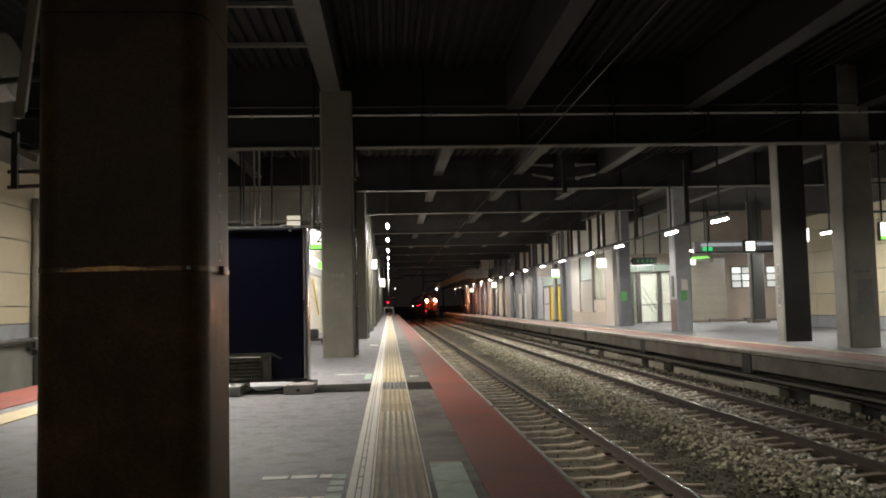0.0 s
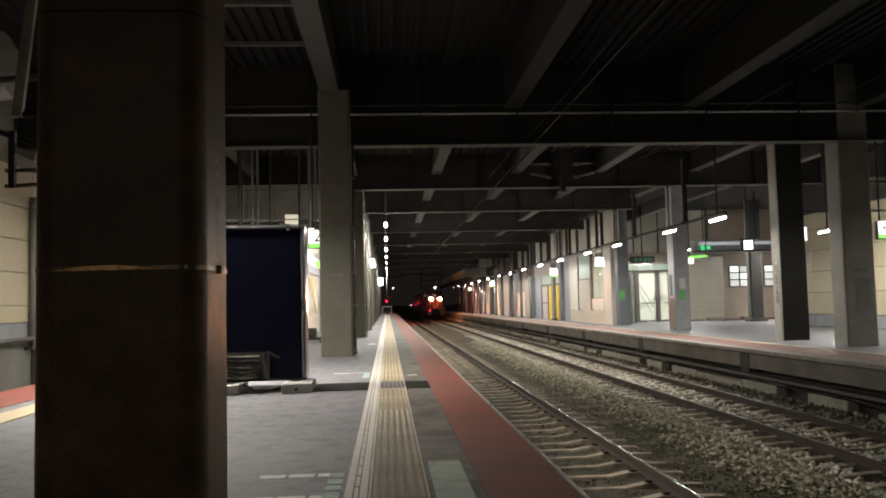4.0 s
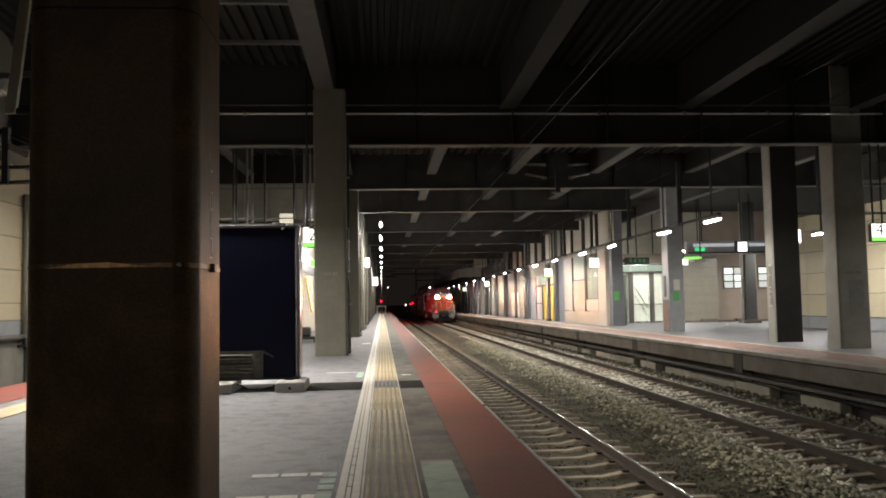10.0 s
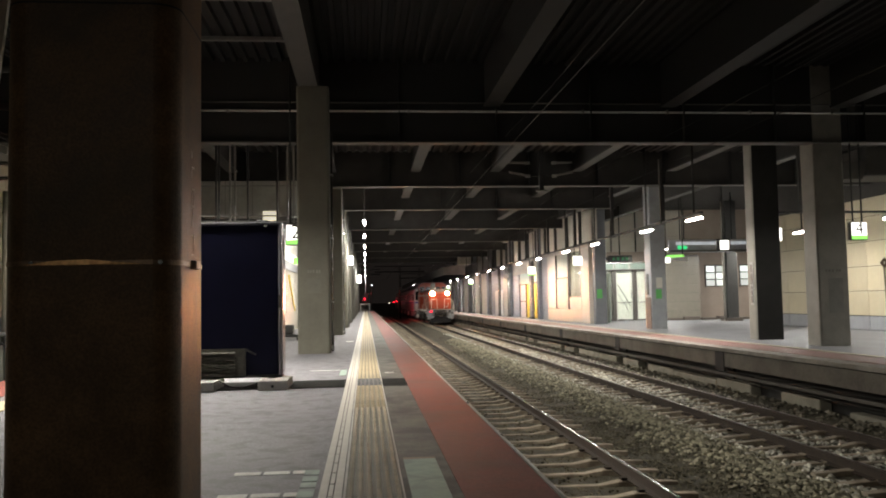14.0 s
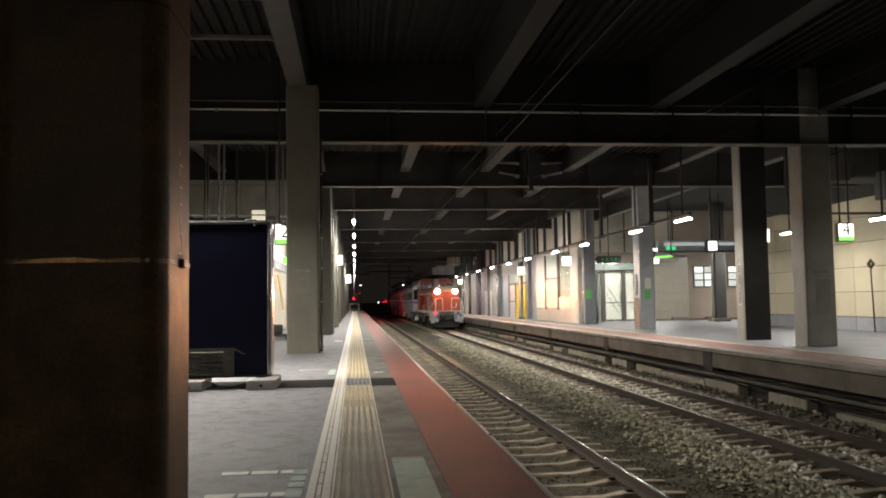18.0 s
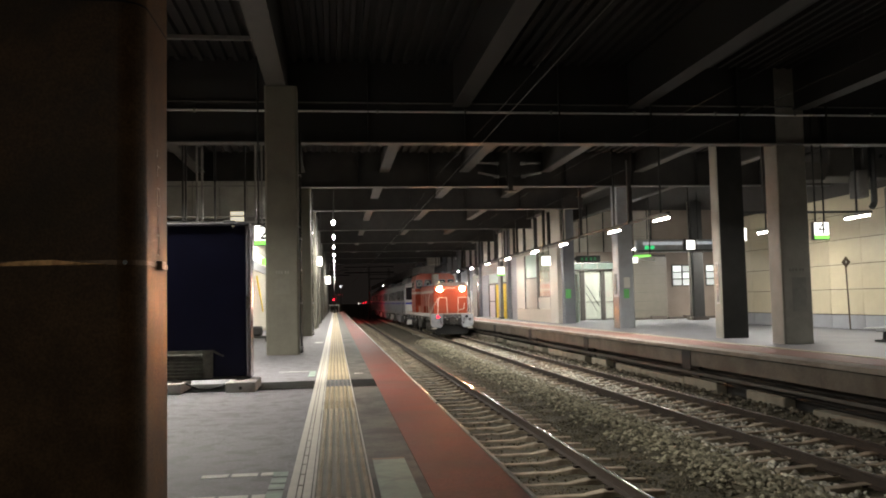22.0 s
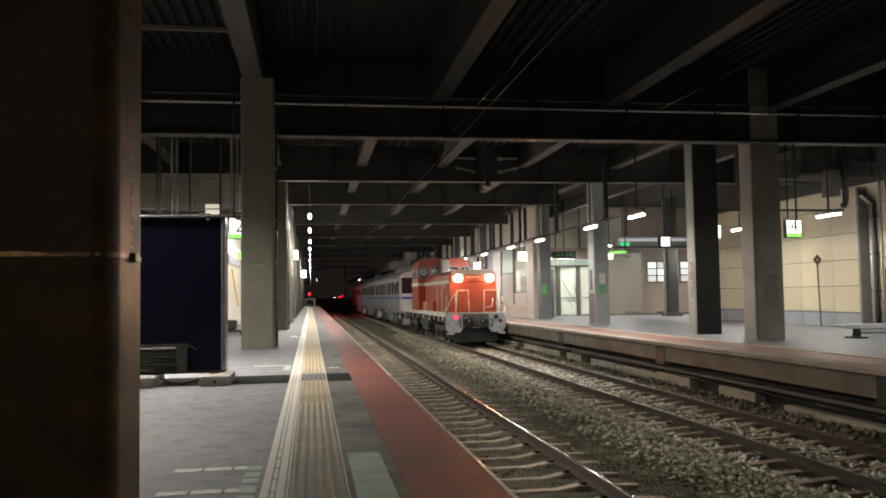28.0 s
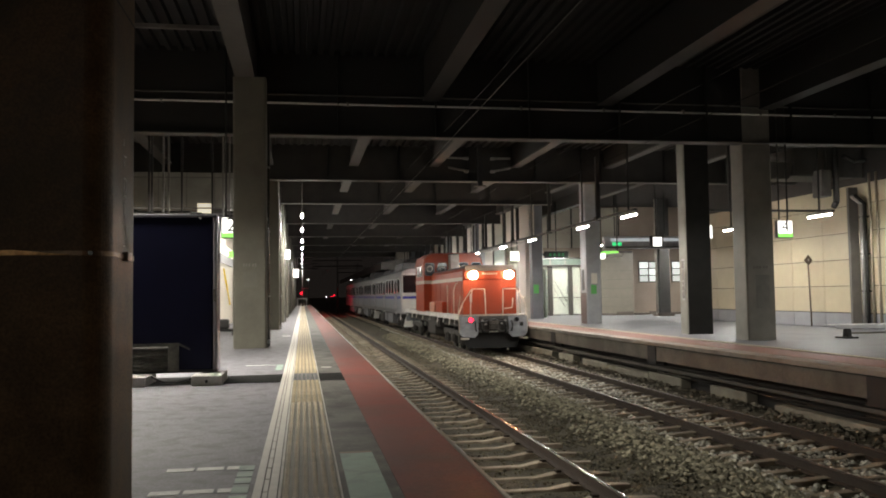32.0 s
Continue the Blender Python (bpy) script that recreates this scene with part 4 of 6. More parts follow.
for k in range(16):
    y = 2.82 + 8.05 * k
    part("fascia_joint", bx(8.285, 8.298, y, y + 0.48, -0.74, -0.30), rubber, fe)
    part("bracket_post", bx(8.52, 8.59, y + 0.05, y + 0.35, -1.5, -0.3), steel_dark, fe)
    for a, bq in ((0.3, 3.1), (4.05, 5.5), (6.85, 8.62)) if k == 1 else ((0.6, 3.4), (3.42, 5.5), (6.4, 7.9)):
        part("base_block", bx(8.34, 8.597, y + a, y + bq, -1.45, (-0.95 if y + a > 14 else -1.07) + rs.uniform(-0.05, 0.02), bevel=0.03), mat("weathered_base_concrete", (0.37, 0.35, 0.28), 0.8, var=0.25, scale=2.2, bump=0.3, dirt=(0.22, 0.2, 0.16), dirt_amt=0.6, rand=0.15), fe)
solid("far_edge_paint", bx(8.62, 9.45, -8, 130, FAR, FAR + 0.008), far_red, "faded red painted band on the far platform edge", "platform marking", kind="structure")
solid("far_edge_line", bx(9.53, 9.72, -8, 130, FAR, FAR + 0.012), mat("far_tactile_yellow", (0.44, 0.38, 0.27), 0.6, var=0.2, scale=5), "yellow tactile strip along the far platform edge", "tactile paving", kind="structure")

# ---- station building on the far platform ----
frame_m = mat("dark_door_frame", (0.10, 0.09, 0.08), 0.45, var=0.1)
fac = thing("station_facade", "pale station building with glazed bays and panelled upper wall", "building", kind="structure")
part("rear_wall", bx(14.0, 14.3, 43.72, 130, FAR, 5.66), mat("interior_wall", (0.70, 0.66, 0.56), 0.6, var=0.1), fac, "lit interior wall")
part("roof_slab", bx(10.95, 14.3, 43.72, 130, 3.45, 3.62), cream_pale, fac)
part("return_wall", bx(11.05, 11.2, 39.2, 43.38, FAR, 5.66), cream_pale, fac)
FX = 10.72
for k in range(11):
    y = 38.12 + 2.72 * k
    part("upper_panel", bx(FX, FX + 0.08, y, y + 2.48, 3.74, 4.28, bevel=0.004), cream_pale, fac)
    part("upper_panel", bx(FX, FX + 0.08, y, y + 2.48, 4.29, 5.5, bevel=0.004), cream_pale, fac)
    part("mullion", bx(FX - 0.12, FX + 0.02, y + 2.49, y + 2.70, 3.5, 5.66), steel_dark, fac)
part("eave", bx(FX - 0.12, FX + 0.06, 39.0, 69, 3.5, 3.70), mat("eave_grey", (0.30, 0.28, 0.25), 0.6), fac)
part("dark_upper", bx(FX - 0.2, FX + 0.2, 69, 130, 3.4, 4.55), beam_m, fac)
part("dark_upper", bx(FX - 0.15, FX + 0.2, 69, 77.9, 4.56, 5.66), beam_m, fac)
milky = mat("milky_glass", (0.42, 0.55, 0.47), 0.32, var=0.12, scale=0.6, bump=0)
gloss_panel = mat("glossy_white_panel", (0.50, 0.475, 0.42), 0.42, var=0.06, scale=0.8, bump=0.02, bscale=3, dirt=(0.4, 0.37, 0.32), dirt_amt=0.3, spec=0.3)
base_wall = mat("beige_base_wall", (0.50, 0.44, 0.36), 0.4, var=0.1, scale=1.0, bump=0.1, dirt=(0.36, 0.31, 0.25), dirt_amt=0.4)
shutter = mat("grey_shutter", (0.30, 0.31, 0.33), 0.5, var=0.12, scale=1.5)
# bay beside the doors: white pier, one dark pane, one milky pane, blank panel
part("pier", bx(FX - 0.05, FX + 0.3, 39.3, 40.7, FAR, 3.49), gloss_panel, fac, "white painted pier")
part("base_wall", bx(FX, FX + 0.2, 40.71, 48.7, FAR, 0.46), base_wall, fac)
part("head_wall", bx(FX, FX + 0.15, 40.71, 48.7, 3.44, 3.49), cream_pale, fac)
part("lower_panel", bx(FX, FX + 0.10, 40.9, 43.45, 0.49, 1.06, bevel=0.006), gloss_panel, fac)
o = part("pane", bx(FX + 0.04, FX + 0.06, 40.9, 43.45, 1.13, 3.42), pane, fac, "green-tinted window pane")
o.visible_shadow = False
part("interior_screen", bx(FX + 1.2, FX + 1.25, 40.2, 45.5, FAR, 2.2), mat("interior_green", (0.45, 0.54, 0.48), 0.4, var=0.2, scale=0.9), fac)
part("lower_panel", bx(FX, FX + 0.10, 43.65, 46.35, 0.49, 2.10, bevel=0.006), gloss_panel, fac)
part("milky_pane", bx(FX + 0.03, FX + 0.06, 43.65, 46.35, 2.17, 3.42), milky, fac, "milky green window pane")
part("side_panel", bx(FX, FX + 0.10, 46.55, 48.7, 0.49, 3.42, bevel=0.006), gloss_panel, fac)
for y in (40.8, 43.55, 46.45):
    part("glazing_bar", bx(FX - 0.03, FX + 0.12, y - 0.07, y + 0.07, 0.462, 3.438), frame_m, fac)
part("transom", bx(FX - 0.02, FX + 0.12, 40.9, 43.45, 1.07, 1.12), frame_m, fac)
part("transom", bx(FX - 0.02, FX + 0.12, 43.65, 46.35, 2.11, 2.16), frame_m, fac)
part("pilaster", bx(FX, FX + 0.3, 48.72, 50.2, FAR, 3.49), shutter, fac)
# shop bay with the yellow and white panels
part("pier", bx(FX, FX + 0.2, 50.95, 51.65, FAR, 3.49), cream_pale, fac)
part("yellow_panel", bx(FX + 0.02, FX + 0.16, 51.7, 55.3, FAR, 2.0), yellow_m, fac, "bright yellow upright panel")
part("white_panel", bx(FX + 0.02, FX + 0.16, 55.45, 57.6, FAR, 2.0), mat("white_shutter", (0.72, 0.66, 0.67), 0.35, var=0.06), fac)
part("frame", bx(FX - 0.03, FX + 0.1, 55.31, 55.44, FAR, 2.0), frame_m, fac)
part("frame", bx(FX - 0.03, FX + 0.1, 51.66, 57.7, 2.01, 2.12), frame_m, fac)
part("frame", bx(FX - 0.03, FX + 0.1, 57.62, 57.75, FAR, 2.0), frame_m, fac)
part("mid_rail", bx(FX - 0.02, FX + 0.015, 55.45, 57.6, 0.86, 0.92), frame_m, fac)
part("upper_pane", bx(FX + 0.02, FX + 0.10, 51.7, 57.7, 2.13, 2.75), milky, fac)
part("head_wall", bx(FX, FX + 0.2, 51.66, 62.0, 2.76, 3.49), cream_pale, fac)
part("pilaster", bx(FX, FX + 0.3, 57.8, 62.1, FAR, 2.75), shutter, fac)
# grey bay with a pale door
part("white_strip", bx(FX, FX + 0.2, 62.3, 64.6, FAR, 3.49), gloss_panel, fac)
part("wall_panel", bx(FX + 0.05, FX + 0.2, 64.61, 73.6, FAR, 3.49), shutter, fac)
dd = part("door", bx(FX - 0.02, FX + 0.047, 65.2, 68.8, FAR, 1.75), white_m, fac, "pale grey double door")
part("door_gap", bx(FX - 0.026, FX - 0.021, 66.97, 67.03, FAR, 1.75), frame_m, dd)
rs = random.Random(21)
for (y0, y1) in ((73.8, 84.0), (84.8, 95.8), (96.8, 107.8), (108.8, 120)):
    y = y0
    while y < y1 - 1.0:
        wd = rs.choice((1.0, 1.5, 2.1))
        part("wall_strip", bx(FX, FX + 0.2, y, y + wd, FAR, 3.4), cream_pale if rs.random() < 0.55 else shutter, fac)
        y += wd + rs.choice((0.05, 0.05, 0.9))
    part("dark_recess", bx(FX + 0.3, FX + 0.4, y0, y1, FAR, 3.4), joint_m, fac)
po = thing("steel_post", "dark square steel post before the yellow panel", "post", at=(10.42, 52.0, FAR))
part("shaft", bx(-0.09, 0.09, -0.35, 0.35, 0, 3.6, bevel=0.02), steel_grey, po)
part("base", bx(-0.12, 0.12, -0.4, 0.4, 0, 0.12, bevel=0.02), concrete_dark, po)
cp = thing("canopy_post", "glossy grey steel canopy post on the far platform", "post", "canopy posts", at=(10.35, 60.0, FAR))
part("shaft", cy((0, 0, 0.1), (0, 0, 3.62), 0.11, n=14), mat("post_steel", (0.40, 0.385, 0.365), 0.22, 0.6, var=0.1), cp)
part("base", cy((0, 0, 0), (0, 0, 0.1), 0.16, n=14), concrete_dark, cp)
part("cap", bx(-0.16, 0.25, -0.16, 0.16, 3.62, 3.70), steel_dark, cp)
for k, y in enumerate((64.3, 69.0, 75.0, 79.6, 83.4, 88.6, 92.0, 97.0, 101.5, 107.0, 113.0, 119.0)):
    copy_thing(cp, pose(10.35, y, FAR))
dm = thing("diamond_sign", "small white diamond sign hanging over the far platform", "sign", at=(9.9, 58.5, 2.66))
part("plate", extrude(bmesh.new(), [(0, -0.22), (0.22, 0), (0, 0.22), (-0.22, 0)], "y", 0, 0.03), white_m, dm)
part("hanger", cy((0, 0.015, 0.2), (0, 0.015, 3.0), 0.02), steel_dark, dm)
for y in (46.5, 54.0, 63.0, 76.0, 88):
    area_lamp("hall_light", 12.6, y, 3.35, 0.3, 2.0, 150)
hbx = thing("hanging_box", "pale sheet-metal box hanging under the roof's end", "box", at=(9.0, 75.7, 4.3))
part("body", bx(-0.55, 0.5, -0.7, 0.7, 0, 1.28, bevel=0.02), cream_pale, hbx)
part("side_rib", bx(-0.57, -0.552, -0.05, 0.05, 0, 1.28), steel_grey, hbx)
for x in (-0.4, 0.35):
    part("hanger", bx(x - 0.03, x + 0.03, -0.05, 0.05, 1.28, 1.37), steel_dark, hbx)
cnp = thing("platform_canopy", "grey sheet-metal canopy over the far platform's end", "canopy", kind="structure", at=(8.25, 88.0, 0))
canopy_m = mat("canopy_sheet", (0.46, 0.44, 0.41), 0.55, var=0.2, scale=1.2, bump=0.1, dirt=(0.25, 0.23, 0.21), dirt_amt=0.5)
part("roof", extrude(bmesh.new(), [(0.0, 4.55), (2.1, 4.85), (4.5, 4.55), (4.5, 4.47), (2.1, 4.76), (0.0, 4.47)], "y", 0.0, 100.0), canopy_m, cnp)
part("fascia", bx(-0.05, -0.003, 0.0, 100.0, 3.75, 4.57), canopy_m, cnp, "deep grey edge fascia")
part("gable", extrude(bmesh.new(), [(0.0, 3.75), (4.5, 3.75), (4.5, 4.46), (2.1, 4.75), (0.0, 4.46)], "y", 0.02, 0.08), canopy_m, cnp)
for k in range(1, 20):
    part("fascia_seam", bx(-0.062, -0.051, 5.0 * k - 0.03, 5.0 * k + 0.03, 3.76, 4.56), steel_grey, cnp)

# glazed doors in the cross wall
gd = thing("glass_doors", "glazed double doors with dark uprights in a lit vestibule", "door", kind="structure", at=(13.6, 43.3, FAR))
part("lit_backing", bx(-1.9, 1.25, 0.06, 0.09, 0.0, 3.05), mat("vestibule_wall", (0.68, 0.69, 0.62), 0.4, var=0.12, scale=0.9), gd)
for x0, x1 in ((-0.63, -0.41), (0.50, 0.70)):
    part("upright", bx(x0, x1, -0.12, 0.04, 0.0, 2.62), frame_m, gd)
part("jamb", bx(1.18, 1.28, -0.1, 0.04, 0.0, 2.62), brown_wall, gd)
part("head_rail", bx(-1.9, 1.28, -0.13, 0.04, 2.62, 2.70), frame_m, gd)
for x0, x1 in ((-1.85, -0.55), (-0.45, 0.30), (0.38, 1.2)):
    part("transom_pane", bx(x0, x1, -0.06, -0.02, 2.72, 3.02), milky, gd)
part("head_bar", bx(-1.9, 1.28, -0.08, 0.04, 3.03, 3.09), chrome, gd)
for x0, x1 in ((-1.85, -1.02), (-0.98, -0.67), (-0.36, 0.45), (0.74, 1.17)):
    o = part("pane", bx(x0, x1, -0.05, -0.035, 0.08, 2.62), pane, gd)
    o.visible_shadow = False
    part("mid_rail", bx(x0, x1, -0.07, -0.02, 0.95, 0.99), chrome, gd)
    part("kick_rail", bx(x0, x1, -0.07, -0.02, 0.0, 0.08), chrome, gd)
part("stair_rail", tubes(bmesh.new(), [(-0.30, 0.03, 1.9), (0.4, 0.03, 0.75)], 0.016), galv, gd)
part("stair_rail", tubes(bmesh.new(), [(-0.30, 0.03, 1.45), (0.3, 0.03, 0.45)], 0.014), galv, gd)
part("notice", bx(0.78, 0.98, -0.06, -0.051, 1.25, 1.55), paper, gd)
part("handle", cy((0.40, -0.1, 1.15), (0.40, -0.1, 1.55), 0.02), chrome, gd)
# fill light without a fixture, added before the doors
area_lamp("vestibule_light", 13.3, 41.6, 3.4, 1.6, 0.3, 45)
for k in range(4):
    for z0, z1 in ((2.95, 3.42), (3.44, 4.23), (4.25, 5.6)):
        if z0 > 3 or k > 2:
            part("upper_panel", bx(11.70 + 1.33 * k, 12.97 + 1.33 * k, 43.3, 43.39, z0, z1, bevel=0.004), cream_pale, fac)
    part("mullion", bx(12.98 + 1.33 * k, 13.02 + 1.33 * k, 43.24, 43.39, 3.44, 5.66), steel_dark, fac)
bp = thing("beige_screen", "beige panelled screen wall beside the doors", "wall", kind="structure", at=(15.0, 42.4, FAR))
part("core", bx(0.55, 2.4, 0, 1.0, 0, 3.4), mat("screen_joint", (0.08, 0.075, 0.065), 0.6), bp)
for k in range(7):
    part("panel", bx(0.53, 2.42, -0.025, -0.003, 0.008 + 0.47 * k, 0.466 + 0.47 * k, bevel=0.003), mat("beige_panel", (0.205, 0.19, 0.155), 0.35, var=0.12), bp)
part("side_panel", bx(0.53, 0.548, 0.0, 1.0, 0, 3.4), steel_dark, bp)
for nm, xx in (("window_1", 18.6), ("window_2", 20.5)):
    wn = thing(nm, "lit window with dark bars in the taupe wall", "window", kind="structure", at=(xx, 43.32, 1.55))
    for i in range(2):
        for j in range(3):
            part("lit_pane", bx(-0.42 + 0.53 * i, 0.06 + 0.53 * i, 0.04, 0.06, 0.02 + 0.37 * j, 0.33 + 0.37 * j), glow(("dim_pane", "mid_pane", "bright_pane")[(i + j) % 3], (0.80, 0.85, 0.82), (0.22, 0.40, 0.75)[(i + j) % 3]), wn)
    part("rear_frame", bx(-0.46, 0.66, 0.061, 0.075, -0.03, 1.12), frame_m, wn)
    for z in (-0.03, 0.33, 0.70, 1.08):
        part("bar", bx(-0.48, 0.68, -0.02, 0.03, z, z + 0.05), frame_m, wn)
    for x in (-0.48, 0.08, 0.62):
        part("bar", bx(x, x + 0.04, -0.025, 0.03, -0.03, 1.14), frame_m, wn)
rc = thing("recess_post", "dark grey post with a pale pipe in the recess", "column", at=(17.6, 38.9, FAR))
part("shaft", bx(-0.25, 0.3, 0, 0.45, 0, 5.8, bevel=0.03), grille_m, rc)
part("pipe", cy((-0.36, 0.1, 0), (-0.36, 0.1, 5.8), 0.06), concrete_pale, rc)
part("base", bx(-0.4, 0.45, -0.1, 0.6, 0, 0.16, bevel=0.02), mat("ledge_dark", (0.11, 0.09, 0.075)), rc)
pl = thing("floor_ledge", "low dark ledge along the taupe wall", "ledge", kind="structure", at=(15.5, 42.2, FAR))
for k in range(9):
    part("ledge_unit", bx(0.95 * k, 0.95 * k + 0.85, 0, 0.5, 0, 0.10 + 0.07 * (k % 2), bevel=0.02), mat("ledge_dark", (0.11, 0.09, 0.075)), pl)

# right wall fittings
pp = thing("wall_pier", "dull grey pier on the cream wall with steel pipes", "pier", at=(16.5, 22.7, FAR))
part("shaft", bx(-0.30, 0.015, -0.02, 0.08, 0, 4.25, bevel=0.01), mat("pier_grey", (0.15, 0.14, 0.125), 0.55, var=0.2, scale=2), pp)
for y, r, m in ((-0.30, 0.06, mat("pale_wall_pipe", (0.50, 0.49, 0.46), 0.3, 0.4, var=0.1)), (-0.46, 0.05, steel_dark)):
    q = part("pipe", tubes(bmesh.new(), [(-0.10, y, 0.1), (-0.10, y, 3.72), (-0.22, y + 0.25, 3.98)], r, n=12), m, pp)
    for z in (1.1, 2.2, 3.3):
        part("clamp", bx(-0.17, 0.015, y - 0.02, y + 0.02, z, z + 0.05), steel_dark, q)
for y in (-0.62, -0.92):
    part("pipe", tubes(bmesh.new(), [(-0.04, y, 0.1), (-0.04, y, 4.6)], 0.035), mat("wall_pipe_beige", (0.4, 0.36, 0.27), 0.5), pp)
dk = thing("ceiling_duct", "sooty duct and pipe bundle above the far platform", "duct", at=(15.2, 22.5, 4.0))
soot_duct = mat("sooty_duct", (0.10, 0.096, 0.088), 0.6, var=0.3, scale=2.5)
part("trunk", bx(-0.9, 1.3, 0.0, 1.4, 0.35, 1.2, bevel=0.06), concrete_dark, dk)
part("trunk_flange", bx(0.1, 1.3, -0.12, -0.003, 0.30, 1.25, bevel=0.02), soot_duct, dk)
part("drop_box", bx(-0.24, 0.07, -0.4, 0.1, -0.30, 0.5, bevel=0.03), soot_duct, dk)
part("drop_pipe", tubes(bmesh.new(), [(0.27, -0.3, 1.3), (0.27, -0.3, -0.45), (0.17, -0.3, -0.60)], 0.09), steel_dark, dk)
part("side_pipe", tubes(bmesh.new(), [(0.5, -0.35, 0.9), (0.85, -0.35, 0.75), (1.25, -0.3, 0.8)], 0.07), steel_dark, dk)
part("vent_hood", extrude(bmesh.new(), [(-1.9, 0.25), (-1.1, 0.25), (-0.95, 0.75), (-1.9, 0.75)], "y", -0.1, 0.7), concrete_dark, dk)
part("cross_tray", bx(-3.9, 0.3, -0.15, -0.05, -0.72, -0.66), steel_dark, dk)
for x in (-3.0, -2.2):
    part("hanger", bx(x - 0.04, x + 0.04, -0.14, -0.06, -0.66, 1.7), steel_dark, dk)
ps = thing("stop_marker", "small diamond marker on a thin pole against the wall", "sign post", at=(16.3, 25.0, FAR))
part("pole", cy((0.06, 0, 0), (0, 0, 2.1), 0.024), mat("pole_brown", (0.12, 0.085, 0.06), 0.5), ps)
part("diamond", extrude(bmesh.new(), [(0, 1.98), (0.15, 2.16), (0, 2.34), (-0.15, 2.16)], "y", -0.03, -0.015), mat("pole_brown", (0.12, 0.085, 0.06)), ps)
part("pale_mark", bx(-0.02, 0.02, -0.036, -0.031, 2.12, 2.2), paper, ps)
be = thing("bench", "pale grey slatted bench on black cast feet", "bench", at=(12.83, 18.6, FAR))
for k in range(4):
    part("slat", bx(-0.12, 2.6, -0.13 + 0.11 * k, -0.04 + 0.11 * k, 0.30, 0.335, bevel=0.01), mat("bench_grey", (0.50, 0.51, 0.52), 0.45), be)
part("front_rail", bx(-0.1, 2.6, -0.15, -0.13, 0.24, 0.31), mat("bench_grey", (0.50, 0.51, 0.52)), be)
for x in (0.28, 2.2):
    f = part("foot", extrude(bmesh.new(), [(-0.22, 0), (0.22, 0), (0.10, 0.06), (0.06, 0.29), (-0.06, 0.29), (-0.10, 0.06)], "x", x - 0.05, x + 0.05), rubber, be)
    part("foot_plate", bx(x - 0.16, x + 0.16, -0.2, 0.25, 0, 0.035, bevel=0.01), rubber, be)
part("stretcher", bx(0.28, 2.2, 0.0, 0.05, 0.10, 0.14), concrete_pale, be)

# ---- stair enclosure on the island platform ----
se = thing("stair_enclosure", "cream panelled stair enclosure with a handrail on the island platform", "wall", kind="structure", at=(-2.75, 29.0, 0))
part("side_wall", bx(-0.3, 0.0, 0, 14, 0, 3.4), cream_pale, se)
part("end_wall", bx(-1.8, -0.3, 0, 0.3, 0, 3.4), cream_pale, se)
part("handrail", tubes(bmesh.new(), [(0.06, 1.0, 2.0), (0.06, 3.5, 0.75)], 0.03), yellow_m, se)
part("head_panel", bx(0.003, 0.05, 0, 14, 2.2, 2.5), grey_panel, se)
part("lit_panel", bx(0.003, 0.03, 0.2, 6.0, 2.55, 2.85), glow("pale_lit_band", (1.0, 0.95, 0.8), 0.55), se)
# fill light without a fixture, added to brighten the cream wall
area_lamp("stair_light", -2.0, 30.5, 3.5, 0.2, 1.2, 55)
eg = thing("exit_sign", "small lit green exit sign over the island platform", "sign", at=(-1.85, 24.0, 2.2))
part("lit_face", bx(-0.16, 0.1, -0.01, 0.05, -0.08, 0.1, bevel=0.006), sign_green, eg)
part("hanger", cy((0, 0.02, 0.1), (0, 0.02, 3.5), 0.015), steel_dark, eg)
cl = thing("trolley", "dark low trolley standing behind the column", "trolley", at=(-2.05, 23.0, 0))
part("bed", bx(-0.35, 0.3, 0, 0.6, 0.10, 0.16, bevel=0.01), rubber, cl)
part("load", bx(-0.25, 0.1, 0.1, 0.5, 0.16, 0.42, bevel=0.05), steel_dark, cl)
part("handle", tubes(bmesh.new(), [(0.25, 0.3, 0.16), (0.28, 0.3, 0.55)], 0.02), steel_grey, cl)
for x in (-0.25, 0.2):
    part("wheel", cy((x, 0.05, 0.06), (x + 0.05, 0.05, 0.06), 0.06), rubber, cl)

# ---- outer track wall fittings ----
hr = thing("wall_handrail", "grey steel handrail on the outer wall", "handrail", at=(-7.85, 0, 0.42))
part("rail", tubes(bmesh.new(), [(0, 14.5, 0), (0, 19.1, 0.02), (0, 22, 0.03)], 0.05), steel_grey, hr)
for y in (17.45, 19.2):
    part("bracket", tubes(bmesh.new(), [(0, y, 0), (-0.02, y, -0.18), (-0.17, y, -0.2)], 0.03), steel_dark, hr)
db = thing("relay_box", "dark steel box fixed to the outer wall", "box", at=(-7.85, 19.6, -0.75))
part("body", bx(-0.15, 0.15, -0.1, 0.9, 0, 0.9, bevel=0.02), mat("relay_dark", (0.06, 0.06, 0.055), 0.5), db)
part("lid", bx(-0.16, 0.17, -0.12, 0.92, 0.9, 0.94), steel_dark, db)
part("stand", bx(-0.1, 0.1, 0.0, 0.7, -0.62, 0.0), concrete, db)

